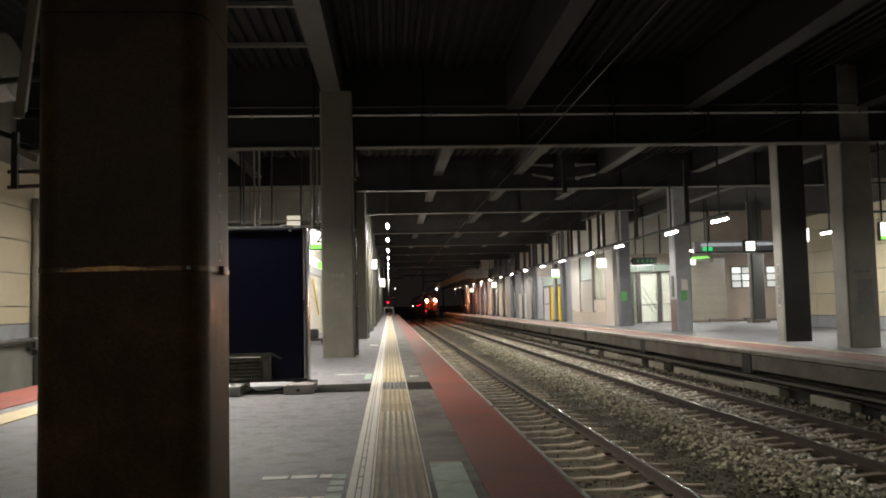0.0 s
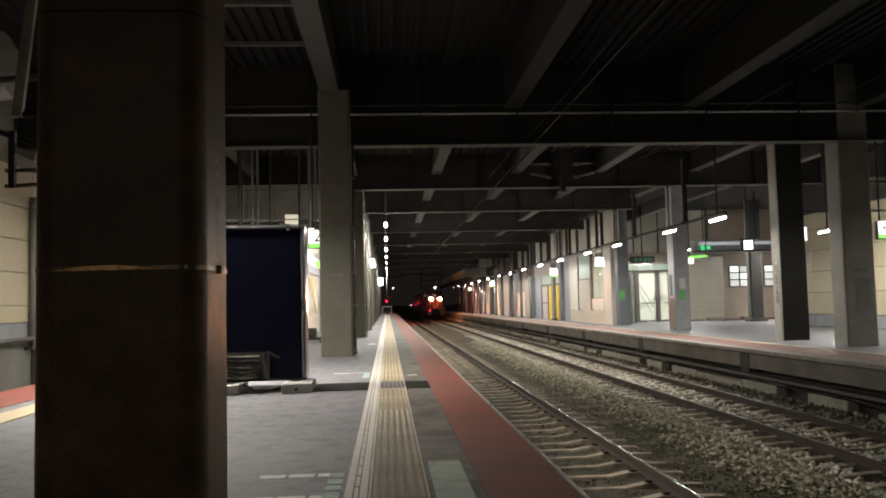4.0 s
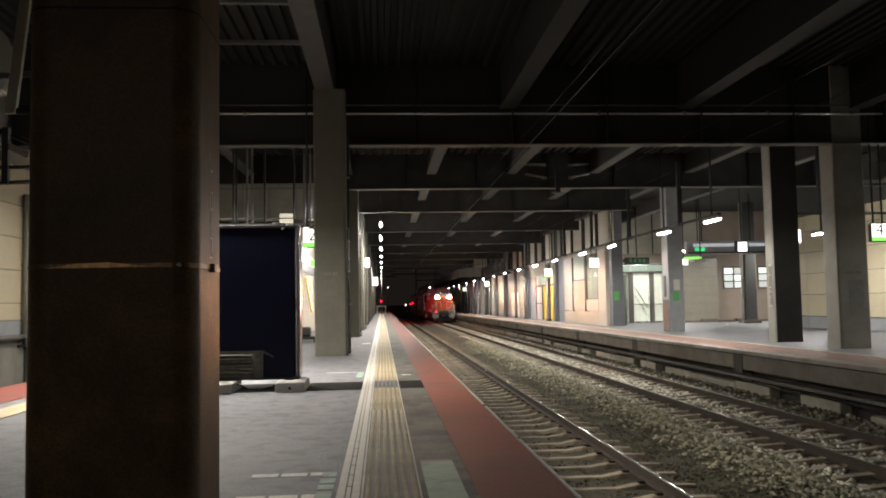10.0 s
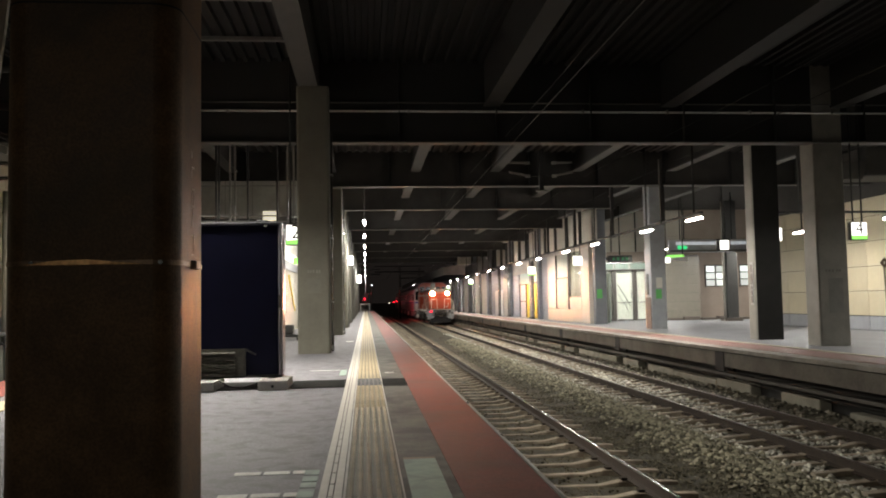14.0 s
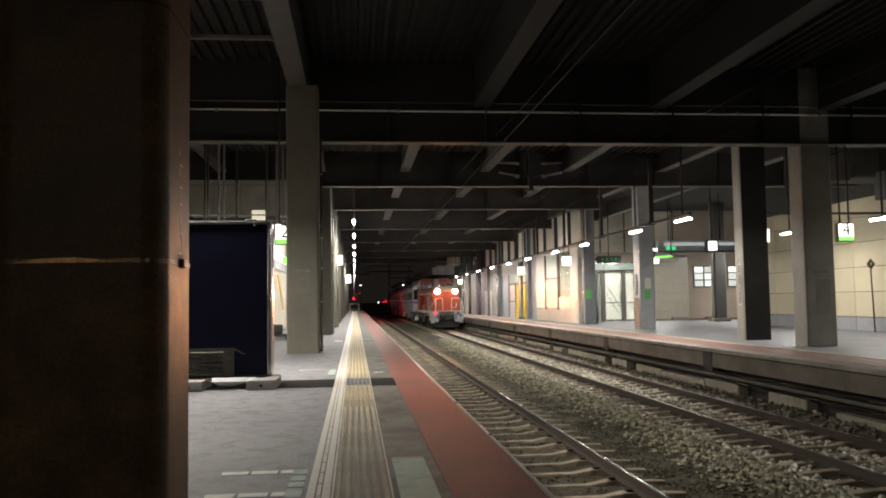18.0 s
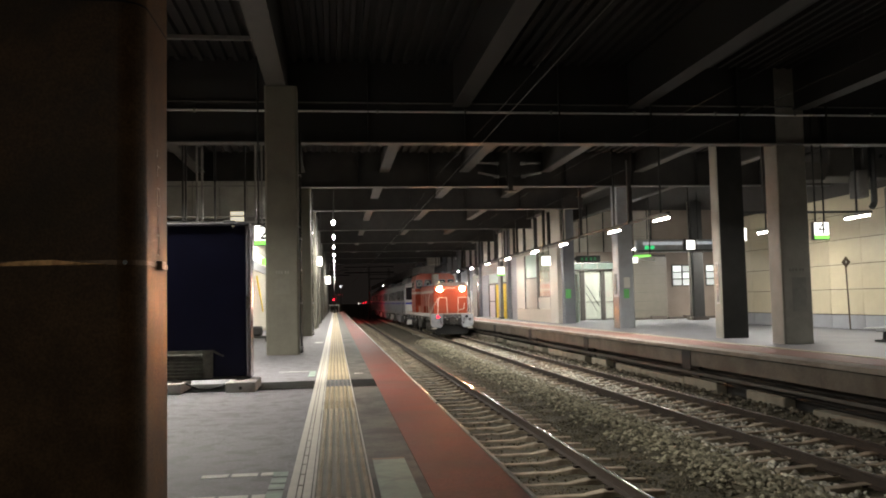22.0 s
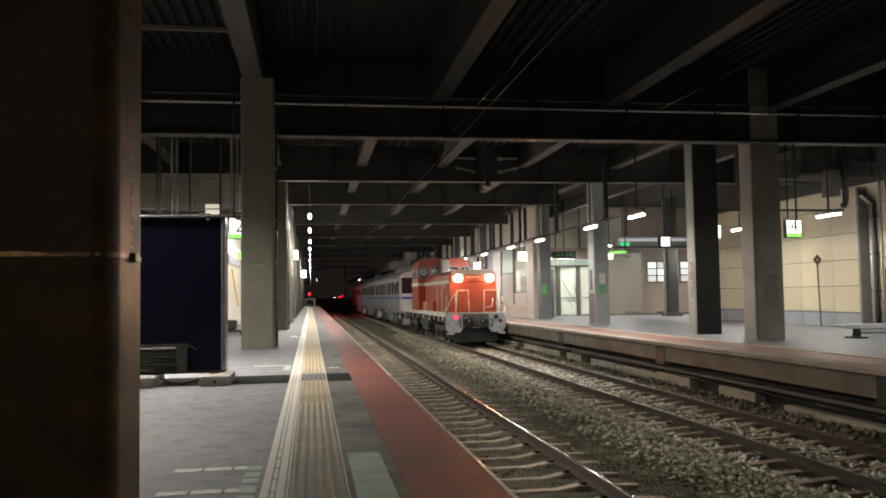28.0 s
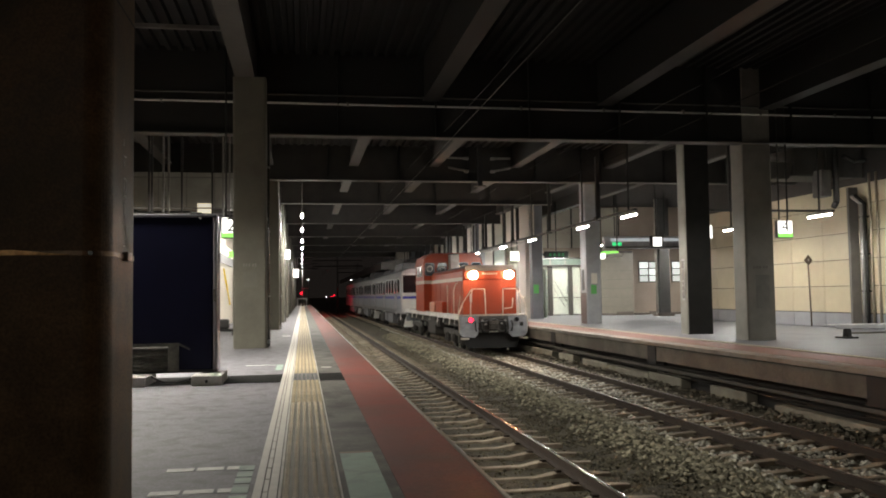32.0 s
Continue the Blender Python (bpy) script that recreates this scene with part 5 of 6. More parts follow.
# ---- platform end and distance ----
sg = thing("railway_signal", "railway signal showing red at the platform end", "signal", at=(-0.05, 98.0, -0.48))
part("mast", cy((0, 0, 0.48), (0, 0, 2.6), 0.06), steel_dark, sg)
part("head", bx(-0.30, 0.25, -0.1, 0.1, 1.5, 2.3, bevel=0.04), rubber, sg)
part("lens", cy((-0.03, -0.13, 1.9), (-0.03, -0.105, 1.9), 0.11), signal_red, sg, "lit red lens")
part("base", bx(-0.3, 0.3, -0.2, 0.2, 0.48, 0.7, bevel=0.02), concrete_pale, sg)
# plate added edge-on to the view, keeps the red spot's light down
part("hood", bx(-0.06, 0.95, -1.9, 1.2, 2.45, 2.47), rubber, sg, "flat black plate added to block upward red light")
for xx, yy, zz, mm, lb in ((4.75, 129, 1.12, signal_red, "small red signal lamp standing between the far tracks"), (4.45, 132, 0.95, signal_red, "small red signal lamp standing between the far tracks"), (0.95, 130, 3.6, tube_dim, "small white lamp on a tall post beyond the platform end"), (3.65, 129.5, 0.9, tube_dim, "small white lamp on a post beyond the platform end")):
    dl = thing("signal_lamp", lb, "signal", "signal lamps", at=(xx, yy, -1.5))
    part("post", cy((0, 0, 0), (0, 0, zz + 1.37), 0.04, n=8), steel_dark, dl)
    part("case", bx(-0.18, 0.18, 0, 0.2, zz + 1.35, zz + 1.67, bevel=0.02), rubber, dl)
    part("lens", cy((0, -0.03, zz + 1.5), (0, -0.003, zz + 1.5), 0.07), mm, dl, "lit lens")
eb = thing("end_barrier", "white barrier at the end of the platform", "barrier", at=(0.0, 97, 0))
part("rail", bx(-0.6, 0.5, -0.03, 0.03, 0.75, 0.85), white_m, eb)
for x in (-0.55, 0.45):
    part("post", bx(x - 0.04, x + 0.04, -0.04, 0.04, 0, 0.85), white_m, eb)
d = bpy.data.lights.new("red_signal_light", "SPOT")
d.energy, d.color, d.spot_size, d.shadow_soft_size = 620, (1.0, 0.03, 0.05), radians(125), 0.03
o = new("red_signal_light", d)
o.matrix_world = look((0.25, 97.0, 1.9), (5.6, 100.5, 1.2))
for x, y in ((4.85, 118), (-1.2, 128), (9.7, 150)):
    ms = thing("line_mast", "pale galvanised overhead line mast beyond the roof", "mast", "line masts", at=(x, y, RAIL - 0.3))
    part("mast", cy((0, 0, 0), (0, 0, 8.5), 0.13), galv, ms)
    part("cross_arm", bx(-3.5, 3.5, -0.06, 0.06, 6.6, 6.75), steel_dark, ms)
    part("cross_arm", bx(-3.5, 3.5, -0.06, 0.06, 7.4, 7.5), steel_dark, ms)
for x, y, z in ((8.0, 140, 3.75),):
    yl = thing("yard_lamp", "small distant yard lamp on a post", "lamp", "yard lamps", at=(x, y, RAIL - 0.3))
    part("post", cy((0, 0, 0), (0, 0, z - RAIL + 0.2), 0.06), steel_dark, yl)
    part("lens", cy((0, -0.1, z - RAIL + 0.3), (0, 0.1, z - RAIL + 0.3), 0.09), tube_small, yl)

# ---- locomotive ----
loco = thing("locomotive", "vermilion and cream diesel locomotive with two lit headlights", "locomotive", at=(FAR_C, 138.7, RAIL))
part("buffer_beam", bx(-1.24, 1.24, 0.0, 0.16, 0.55, 1.16, bevel=0.03), mat("beam_grime", (0.10, 0.098, 0.095), 0.65, var=0.35, scale=7, bump=0.3, dirt=(0.045, 0.04, 0.036), dirt_amt=0.7), loco, "grimy grey buffer beam")
part("front_sill", bx(-1.25, 1.25, -0.02, 0.13, 1.165, 1.20, bevel=0.006), loco_cream, loco, "cream sill over the buffer beam")
step_pale = mat("step_grey", (0.36, 0.38, 0.41), 0.5, var=0.2, scale=6, dirt=(0.15, 0.14, 0.13), dirt_amt=0.5)
for sx in (-1, 1):
    p = part("step_plate", extrude(bmesh.new(), [(sx * 0.56, 1.15), (sx * 1.26, 1.15), (sx * 1.27, 0.52), (sx * 1.15, 0.42), (sx * 0.70, 0.40), (sx * 0.58, 0.52)], "y", -0.05, 0.0), step_pale, loco)
    part("step", bx(sx * 0.95, sx * 1.24, -0.2, -0.04, 0.36, 0.40), loco_cream, p)
    part("hose", tubes(bmesh.new(), [(sx * 0.45, -0.05, 0.95), (sx * 0.47, -0.14, 0.75), (sx * 0.42, -0.12, 0.55), (sx * 0.34, -0.06, 0.62)], 0.03), rubber, loco)
    part("hose", tubes(bmesh.new(), [(sx * 0.68, -0.05, 0.98), (sx * 0.70, -0.14, 0.78), (sx * 0.66, -0.1, 0.60)], 0.025), rubber, loco)
    hl = part("headlight", cy((sx * 0.68, 0.10, 2.86), (sx * 0.68, 0.42, 2.86), 0.155, n=20, caps=False), bloom_m, loco)
    part("lens", cy((sx * 0.68, 0.36, 2.86), (sx * 0.68, 0.38, 2.86), 0.145, n=20), headlight_m, hl, "glaring headlight lens")
    # grid added before the lens to narrow the beam
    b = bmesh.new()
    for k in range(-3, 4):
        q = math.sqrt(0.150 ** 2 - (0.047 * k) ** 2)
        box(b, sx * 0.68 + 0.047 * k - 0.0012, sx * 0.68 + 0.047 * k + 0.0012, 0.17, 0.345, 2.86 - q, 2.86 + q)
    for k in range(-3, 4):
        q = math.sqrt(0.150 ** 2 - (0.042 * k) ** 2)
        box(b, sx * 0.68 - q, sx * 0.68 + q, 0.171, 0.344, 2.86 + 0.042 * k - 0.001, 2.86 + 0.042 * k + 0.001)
    part("reflector", b, bloom_m, hl, "glowing grid added to narrow the headlight beam")
    ml = part("marker_lamp", cy((sx * 0.86, -0.12, 1.02), (sx * 0.86, 0.02, 1.02), 0.10, n=16), loco_grey, loco)
    part("lens", cy((sx * 0.86, -0.135, 1.02), (sx * 0.86, -0.122, 1.02), 0.08, n=16), marker_red if sx < 0 else dark_glass, ml, "lit red lens" if sx < 0 else "unlit lens")
part("coupler", bx(-0.16, 0.16, -0.32, 0.1, 0.62, 0.98, bevel=0.05), under, loco)
part("coupler_jaw", bx(-0.22, 0.10, -0.42, -0.28, 0.66, 0.92, bevel=0.04), under, loco)
part("beam_detail", bx(-0.7, 0.7, -0.03, 0.0, 0.66, 1.05, bevel=0.01), under, loco)
part("coupler_lever", tubes(bmesh.new(), [(-1.05, -0.09, 0.92), (-0.25, -0.10, 0.98), (0.0, -0.16, 1.06), (0.25, -0.10, 0.98), (1.05, -0.09, 0.92)], 0.014, n=6), loco_grey, loco)
for xx, zz in ((-0.42, 1.0), (-0.30, 0.86), (0.30, 0.88), (0.44, 0.99)):
    ck = part("air_cock", cy((xx, -0.10, zz), (xx, -0.03, zz), 0.045, n=10), loco_grey, loco)
    part("cock_handle", bx(xx - 0.05, xx + 0.02, -0.125, -0.102, zz - 0.012, zz + 0.012), loco_cream, ck)
part("warning_plate", bx(0.98, 1.12, -0.058, -0.051, 0.78, 0.92), rubber, loco)
for sx in (-1, 1):
    part("corner_stay", tubes(bmesh.new(), [(sx * 1.22, 0.02, 2.0), (sx * 1.30, -0.02, 1.5), (sx * 1.28, -0.03, 0.55)], 0.02, n=6), loco_cream, loco)
part("front_plate", bx(-0.16, 0.16, -0.05, -0.035, 0.56, 0.60), paint_white, loco)
part("plough", extrude(bmesh.new(), [(-1.1, 0.5), (1.1, 0.5), (0.95, 0.14), (-0.95, 0.14)], "y", 0.25, 0.30), rubber, loco)
part("cowcatcher_frame", bx(-0.7, 0.7, 0.3, 0.6, 0.2, 0.55), rubber, loco)
# frame and running boards
part("frame", bx(-1.0, 1.0, 0.16, 16.2, 0.72, 1.15), under, loco)
part("running_board", bx(-1.28, 1.28, 0.14, 16.2, 1.15, 1.21, bevel=0.01), loco_grey, loco)
for sx in (-1, 1):
    part("board_edge", bx(sx * 1.27, sx * 1.31, 0.0, 16.2, 1.03, 1.23), mat("board_white", (0.74, 0.71, 0.66), 0.4, var=0.12, scale=4, dirt=(0.4, 0.36, 0.32), dirt_amt=0.5), loco, "white running-board edge")
    for k, y in enumerate((0.9, 2.05, 3.45, 5.0, 7.2, 9.4, 11.6, 13.3, 15.2)):
        part("step_bracket", tubes(bmesh.new(), [(sx * 1.27, y, 1.02), (sx * 1.31, y - 0.10, 0.86 - 0.05 * (k % 2))], 0.022, n=6), mat("board_white", (0.74, 0.71, 0.66)), loco)
# long hood
hood = part("hood", extrude(bmesh.new(), [(-1.02, 1.215), (1.02, 1.215), (1.02, 3.02), (0.92, 3.14), (0.5, 3.20), (-0.5, 3.20), (-0.92, 3.14), (-1.02, 3.02)], "y", 0.52, 8.2), orange, loco, "vermilion long hood")
part("hood_top", extrude(bmesh.new(), [(0.96, 3.125), (0.5, 3.212), (-0.5, 3.212), (-0.96, 3.125), (-0.9, 3.20), (-0.5, 3.235), (0.5, 3.235), (0.9, 3.20)], "y", 0.6, 8.15), loco_grey, hood, "sooty grey hood top")
part("front_door", bx(-0.46, 0.46, 0.495, 0.518, 1.3, 2.95, bevel=0.008), orange, hood)
part("front_cap", extrude(bmesh.new(), [(0.395, 3.025), (0.60, 3.025), (0.60, 3.245), (0.50, 3.20)], "x", -0.93, 0.93), mat("hood_cap_grey", (0.26, 0.23, 0.215), 0.5, var=0.2, scale=5, dirt=(0.14, 0.12, 0.11), dirt_amt=0.5), hood, "dusty grey cap over the headlights")
part("headlight_bar", bx(-0.98, 0.98, 0.40, 0.51, 2.70, 3.02, bevel=0.03), orange, hood)
b = bmesh.new()
for k in range(7):
    box(b, -0.30 + 0.085 * k, -0.245 + 0.085 * k, 0.385, 0.398, 2.88, 2.95)
part("cream_strips", b, loco_cream, hood)
for sx in (-1, 1):
    part("band", bx(sx * 1.022, sx * 1.034, 0.54, 8.2, 2.66, 2.80), loco_cream, hood, "cream band")
    for k in range(6):
        y0 = 0.75 + 1.22 * k
        part("side_door", bx(sx * 1.022, sx * 1.033, y0, y0 + 1.12, 1.28, 2.62, bevel=0.004), orange, hood)
    for k in range(10):
        part("louvre", extrude(bmesh.new(), [(sx * 1.034, 1.6 + 0.06 * k), (sx * 1.06, 1.58 + 0.06 * k), (sx * 1.034, 1.57 + 0.06 * k)], "y", 0.9, 1.7), orange, hood)
    part("tool_box", bx(sx * 1.03, sx * 1.26, 3.9, 5.6, 1.215, 1.75, bevel=0.02), orange, hood)
    part("pale_box", bx(sx * 1.03, sx * 1.25, 6.0, 7.4, 1.215, 1.72, bevel=0.02), mat("pale_orange", (0.5, 0.22, 0.14), 0.5), hood)
# handrails in front
rail_w = mat("cream_handrail", (0.74, 0.67, 0.58), 0.4, var=0.1)
for pts in ([(-0.86, -0.05, 1.1), (-0.84, -0.05, 1.9), (-0.78, -0.05, 2.3), (-0.32, -0.05, 2.3), (-0.30, -0.05, 1.9), (-0.28, -0.02, 1.2)],
            [(0.36, -0.02, 1.2), (0.38, -0.05, 2.3), (1.0, -0.05, 2.3), (1.04, -0.05, 1.2)],
            [(0.42, -0.06, 1.45), (0.70, -0.10, 1.5), (0.74, -0.08, 1.9)],
            [(-1.24, 0.35, 1.2), (-1.10, 0.2, 1.7), (-0.80, -0.03, 2.3)],
            [(-1.25, 1.2, 1.2), (-1.25, 1.2, 2.25)], [(-1.25, 2.6, 1.2), (-1.25, 2.6, 2.5)], [(-1.25, 1.2, 2.25), (-1.16, 1.25, 2.55), (-1.05, 1.3, 2.6)],
            [(1.12, 0.0, 2.0), (1.24, 0.0, 1.5), (1.26, 0.0, 0.6)], [(1.25, 1.2, 1.2), (1.25, 1.2, 2.25), (1.25, 7.6, 2.25)]):
    part("handrail", tubes(bmesh.new(), pts, 0.022, n=8), rail_w, loco)
part("lamp_bracket", bx(-0.88, -0.80, -0.08, -0.03, 1.75, 2.1, bevel=0.01), white_m, loco)
# cab
cabp = part("cab", extrude(bmesh.new(), [(-1.38, 1.215), (1.38, 1.215), (1.38, 3.5), (1.28, 3.86), (1.0, 4.04), (-1.0, 4.04), (-1.28, 3.86), (-1.38, 3.5)], "y", 8.21, 10.9), orange, loco, "vermilion cab with round-cornered windows")
part("roof", extrude(bmesh.new(), [(1.42, 3.52), (1.32, 3.90), (1.02, 4.09), (-1.02, 4.09), (-1.32, 3.90), (-1.42, 3.52), (-1.40, 3.52), (-1.30, 3.87), (-1.0, 4.05), (1.0, 4.05), (1.30, 3.87), (1.40, 3.52)], "y", 8.12, 11.0), mat("cab_roof", (0.33, 0.07, 0.035), 0.5, var=0.2, dirt=(0.1, 0.05, 0.04), dirt_amt=0.5), cabp)
part("band", bx(-1.39, 1.39, 8.195, 8.208, 2.66, 2.82), loco_cream, cabp)
for sx in (-1, 1):
    part("band", bx(sx * 1.381, sx * 1.392, 8.22, 10.9, 2.66, 2.82), loco_cream, cabp)
    for x in (1.10, 0.50):
        fr = part("front_window", extrude(bmesh.new(), rounded(0.46, 0.62, 0.08, cx=sx * x, cy=3.34), "y", 8.19, 8.209), loco_grey, cabp, "grey window frame")
        part("pane", extrude(bmesh.new(), rounded(0.40, 0.56, 0.07, cx=sx * x, cy=3.34), "y", 8.180, 8.189), dark_glass, fr)
        ring = [(sx * x + 0.13 * math.cos(k * math.pi / 8), 8.172, 3.36 + 0.13 * math.sin(k * math.pi / 8)) for k in range(17)]
        part("clear_view_ring", tubes(bmesh.new(), ring, 0.022, n=6), loco_cream, fr, "pale clear-view screen ring")
    for y in (8.75, 9.75):
        fr = part("side_window", bx(sx * 1.381, sx * 1.395, y, y + 0.75, 3.0, 3.55, bevel=0.003), loco_cream, cabp)
        part("pane", bx(sx * 1.396, sx * 1.402, y + 0.05, y + 0.70, 3.05, 3.50), dark_glass, fr)
part("cab_light", bx(0.12, 0.30, 8.172, 8.188, 3.42, 3.50), cab_lamp, cabp)
part("exhaust", bx(-0.24, 0.18, 7.55, 8.12, 3.2, 3.99, bevel=0.05), mat("stack_grey", (0.42, 0.37, 0.33), 0.5, var=0.2, dirt=(0.2, 0.17, 0.15), dirt_amt=0.5), hood, "pale exhaust stack")
part("exhaust_rim", bx(-0.26, 0.20, 7.53, 8.14, 3.99, 4.03, bevel=0.01), steel_dark, hood)
part("horn", cy((-0.75, 7.7, 3.34), (-0.75, 8.1, 3.34), 0.06), loco_grey, hood)
for xx in (-0.95, 0.62):
    part("roof_horn", cy((xx, 8.5, 4.17), (xx, 8.95, 4.17), 0.05, n=10), loco_grey, cabp)
    part("horn_foot", bx(xx - 0.03, xx + 0.03, 8.65, 8.8, 4.0, 4.14), loco_grey, cabp)
# short hood
part("rear_hood", extrude(bmesh.new(), [(-0.98, 1.215), (0.98, 1.215), (0.98, 2.62), (0.88, 2.74), (-0.88, 2.74), (-0.98, 2.62)], "y", 10.92, 13.3), orange, loco, "vermilion short hood")
part("rear_beam", bx(-1.24, 1.24, 16.2, 16.35, 0.55, 1.16, bevel=0.03), loco_grey, loco)
part("fuel_tank", bx(-1.18, 1.18, 6.3, 8.4, 0.30, 1.0, bevel=0.06), under, loco)
part("air_tank", cy((-1.0, 5.0, 0.75), (-1.0, 6.2, 0.75), 0.2), under, loco)


def wheelset(parent, y, r=0.43):
    b = bmesh.new()
    for sx in (-1, 1):
        cyl(b, (sx * 0.60, 0, 0), (sx * 0.69, 0, 0), r, n=24)
        cyl(b, (sx * 0.57, 0, 0), (sx * 0.60, 0, 0), r + 0.03, n=24)
        cyl(b, (sx * 0.69, 0, 0), (sx * 0.75, 0, 0), 0.14, n=12)
        for k in range(6):
            a = k * math.pi / 3
            c, s = math.cos(a) * 0.27, math.sin(a) * 0.27
            cyl(b, (sx * 0.69, c, s), (sx * 0.70, c, s), 0.05, n=8)
    cyl(b, (-0.6, 0, 0), (0.6, 0, 0), 0.08, n=10)
    o = part("wheelset", b, under, parent)
    o.location = (0, y, r)
    return o


def bogie(parent, y0, y1, axles):
    for sx in (-1, 1):
        b = bmesh.new()
        box(b, sx * 0.92, sx * 1.02, y0, y1, 0.55, 0.78, bevel=0.02)
        for y in axles:
            box(b, sx * 0.80, sx * 1.08, y - 0.16, y + 0.16, 0.28, 0.60, bevel=0.03)
            for dy in (-0.28, 0.28):
                cyl(b, (sx * 0.97, y + dy, 0.42), (sx * 0.97, y + dy, 0.72), 0.075, n=10)
            box(b, sx * 0.96, sx * 1.06, y - 0.5, y - 0.42, 0.25, 0.62)
        part("bogie_frame", b, under, parent)
    return [wheelset(parent, y) for y in axles]


axles = bogie(loco, 0.7, 4.9, (1.2, 2.7, 4.2)) + bogie(loco, 11.5, 15.2, (12.2, 14.4))

# the running board stands higher than the beam's first drawing: lift the body over the bogies
for o in loco.children_recursive:
    if o.type == "MESH" and o.name.split(".")[0] not in ("wheelset", "bogie_frame"):
        for v in o.data.vertices:
            z = v.co.z
            if z <= 1.2:
                v.co.z = z + 0.19 * max(0.0, min(1.0, (z - 0.1) / 0.35))
            elif z < 2.6:
                v.co.z = z + 0.19 * (2.6 - z) / 1.4

# ---- coaches ----
def coach(k):
    c = thing("coach", "silver railway coach with a blue waist band, drawn by the locomotive", "railway coach", "coaches", at=(FAR_C, 153 + 20.4 * k, RAIL))
    side = [(-1.36, 1.10), (1.36, 1.10), (1.40, 1.35), (1.40, 3.25), (1.30, 3.52), (0.9, 3.66), (-0.9, 3.66), (-1.30, 3.52), (-1.40, 3.25), (-1.40, 1.35)]
    part("body", extrude(bmesh.new(), side, "y", 0.0, 20.0), coach_silver, c)
    part("roof", extrude(bmesh.new(), [(1.34, 3.50), (0.92, 3.72), (0.4, 3.80), (-0.4, 3.80), (-0.92, 3.72), (-1.34, 3.50), (-0.9, 3.665), (0.9, 3.665)], "y", 0.05, 19.95), coach_roof, c)
    part("air_unit", extrude(bmesh.new(), [(-0.95, 3.70), (0.95, 3.70), (0.85, 4.12), (-0.85, 4.12)], "y", 3.0, 7.5), coach_roof, c)
    part("air_unit", extrude(bmesh.new(), [(-0.9, 3.70), (0.9, 3.70), (0.7, 3.98), (-0.7, 3.98)], "y", 11.5, 16.5), coach_roof, c)
    for sx in (-1, 1):
        part("band", bx(sx * 1.401, sx * 1.410, 0.05, 19.95, 1.95, 2.10), coach_blue, c, "blue waist band")
        part("lower_panel", bx(sx * 1.401, sx * 1.407, 0.05, 19.95, 1.36, 1.93), mat("coach_lower_grey", (0.36, 0.385, 0.40), 0.35, 0.3, var=0.1, scale=2), c, "grey lower panel")
        for y in (2.0, 9.3, 16.6):
            dr = part("door", bx(sx * 1.401, sx * 1.413, y, y + 1.3, 1.25, 3.15, bevel=0.003), mat("door_silver", (0.5, 0.5, 0.51), 0.35, 0.5, var=0.08), c)
            for dy in (0.12, 0.74):
                part("door_glass", bx(sx * 1.4132, sx * 1.419, y + dy, y + dy + 0.42, 2.25, 3.0), dark_glass, dr)
            for dy in (-0.05, 1.305):
                part("pillar", bx(sx * 1.401, sx * 1.416, y + dy, y + dy + 0.045, 1.25, 3.2), rubber, dr)
            part("door_step", bx(sx * 1.362, sx * 1.43, y + 0.3, y + 0.75, 1.02, 1.16, bevel=0.01), white_m, dr, "white step plate")
            part("gap", bx(sx * 1.4132, sx * 1.417, y + 0.64, y + 0.66, 1.25, 3.15), rubber, dr)
        for y in (0.55, 3.8, 5.5, 7.2, 11.1, 12.8, 14.5, 18.3):
            w = 1.25 if y not in (0.55, 18.3) else 1.1
            fr = part("window", bx(sx * 1.401, sx * 1.411, y, y + w, 2.24, 3.12, bevel=0.003), mat("window_silver", (0.72, 0.72, 0.72), 0.25, 0.6, var=0.08), c)
            part("pane", bx(sx * 1.4112, sx * 1.417, y + 0.05, y + w - 0.05, 2.33, 3.03), dark_glass, fr)
        part("skirt_box", bx(sx * 0.75, sx * 1.28, 5.6, 8.4, 0.40, 1.08, bevel=0.03), mat("skirt_grey", (0.2, 0.2, 0.21), 0.6), c)
        part("skirt_box", bx(sx * 0.75, sx * 1.28, 9.2, 10.8, 0.45, 1.08, bevel=0.03), mat("skirt_grey", (0.2, 0.2, 0.21)), c)
        part("skirt_box", bx(sx * 0.75, sx * 1.28, 11.6, 14.0, 0.35, 1.08, bevel=0.03), under, c)
        part("step_light", bx(sx * 1.36, sx * 1.38, 0.3, 0.55, 0.75, 1.09), white_m, c)
    # end wall
    e = part("end_frame", bx(-1.33, 1.33, -0.02, -0.003, 1.2, 3.4, bevel=0.004), white_m, c, "white end frame")
    part("end_window", bx(-1.28, -0.46, -0.035, -0.0215, 2.3, 3.3), dark_glass, e)
    part("end_window", bx(0.46, 1.28, -0.035, -0.0215, 2.3, 3.3), dark_glass, e)
    part("gangway", bx(-0.42, 0.42, -0.3, -0.0215, 1.25, 3.3, bevel=0.03), rubber, e)
    part("end_band", bx(-1.3, 1.3, -0.032, -0.0215, 1.95, 2.1), coach_blue, e)
    for z in (1.5, 1.68, 2.2):
        part("end_step", tubes(bmesh.new(), [(-1.25, -0.06, z), (-0.55, -0.06, z)], 0.016, n=6), white_m, e)
    part("coupler", bx(-0.15, 0.15, -0.5, 0.0, 0.65, 0.95, bevel=0.03), under, c)
    part("plough", extrude(bmesh.new(), [(-1.1, 1.0), (1.1, 1.0), (1.25, 0.35), (-1.25, 0.35)], "y", -0.05, 0.1), white_m, c, "white end skirt")
    part("underframe", bx(-1.2, 1.2, 0.1, 19.9, 0.95, 1.09), under, c)
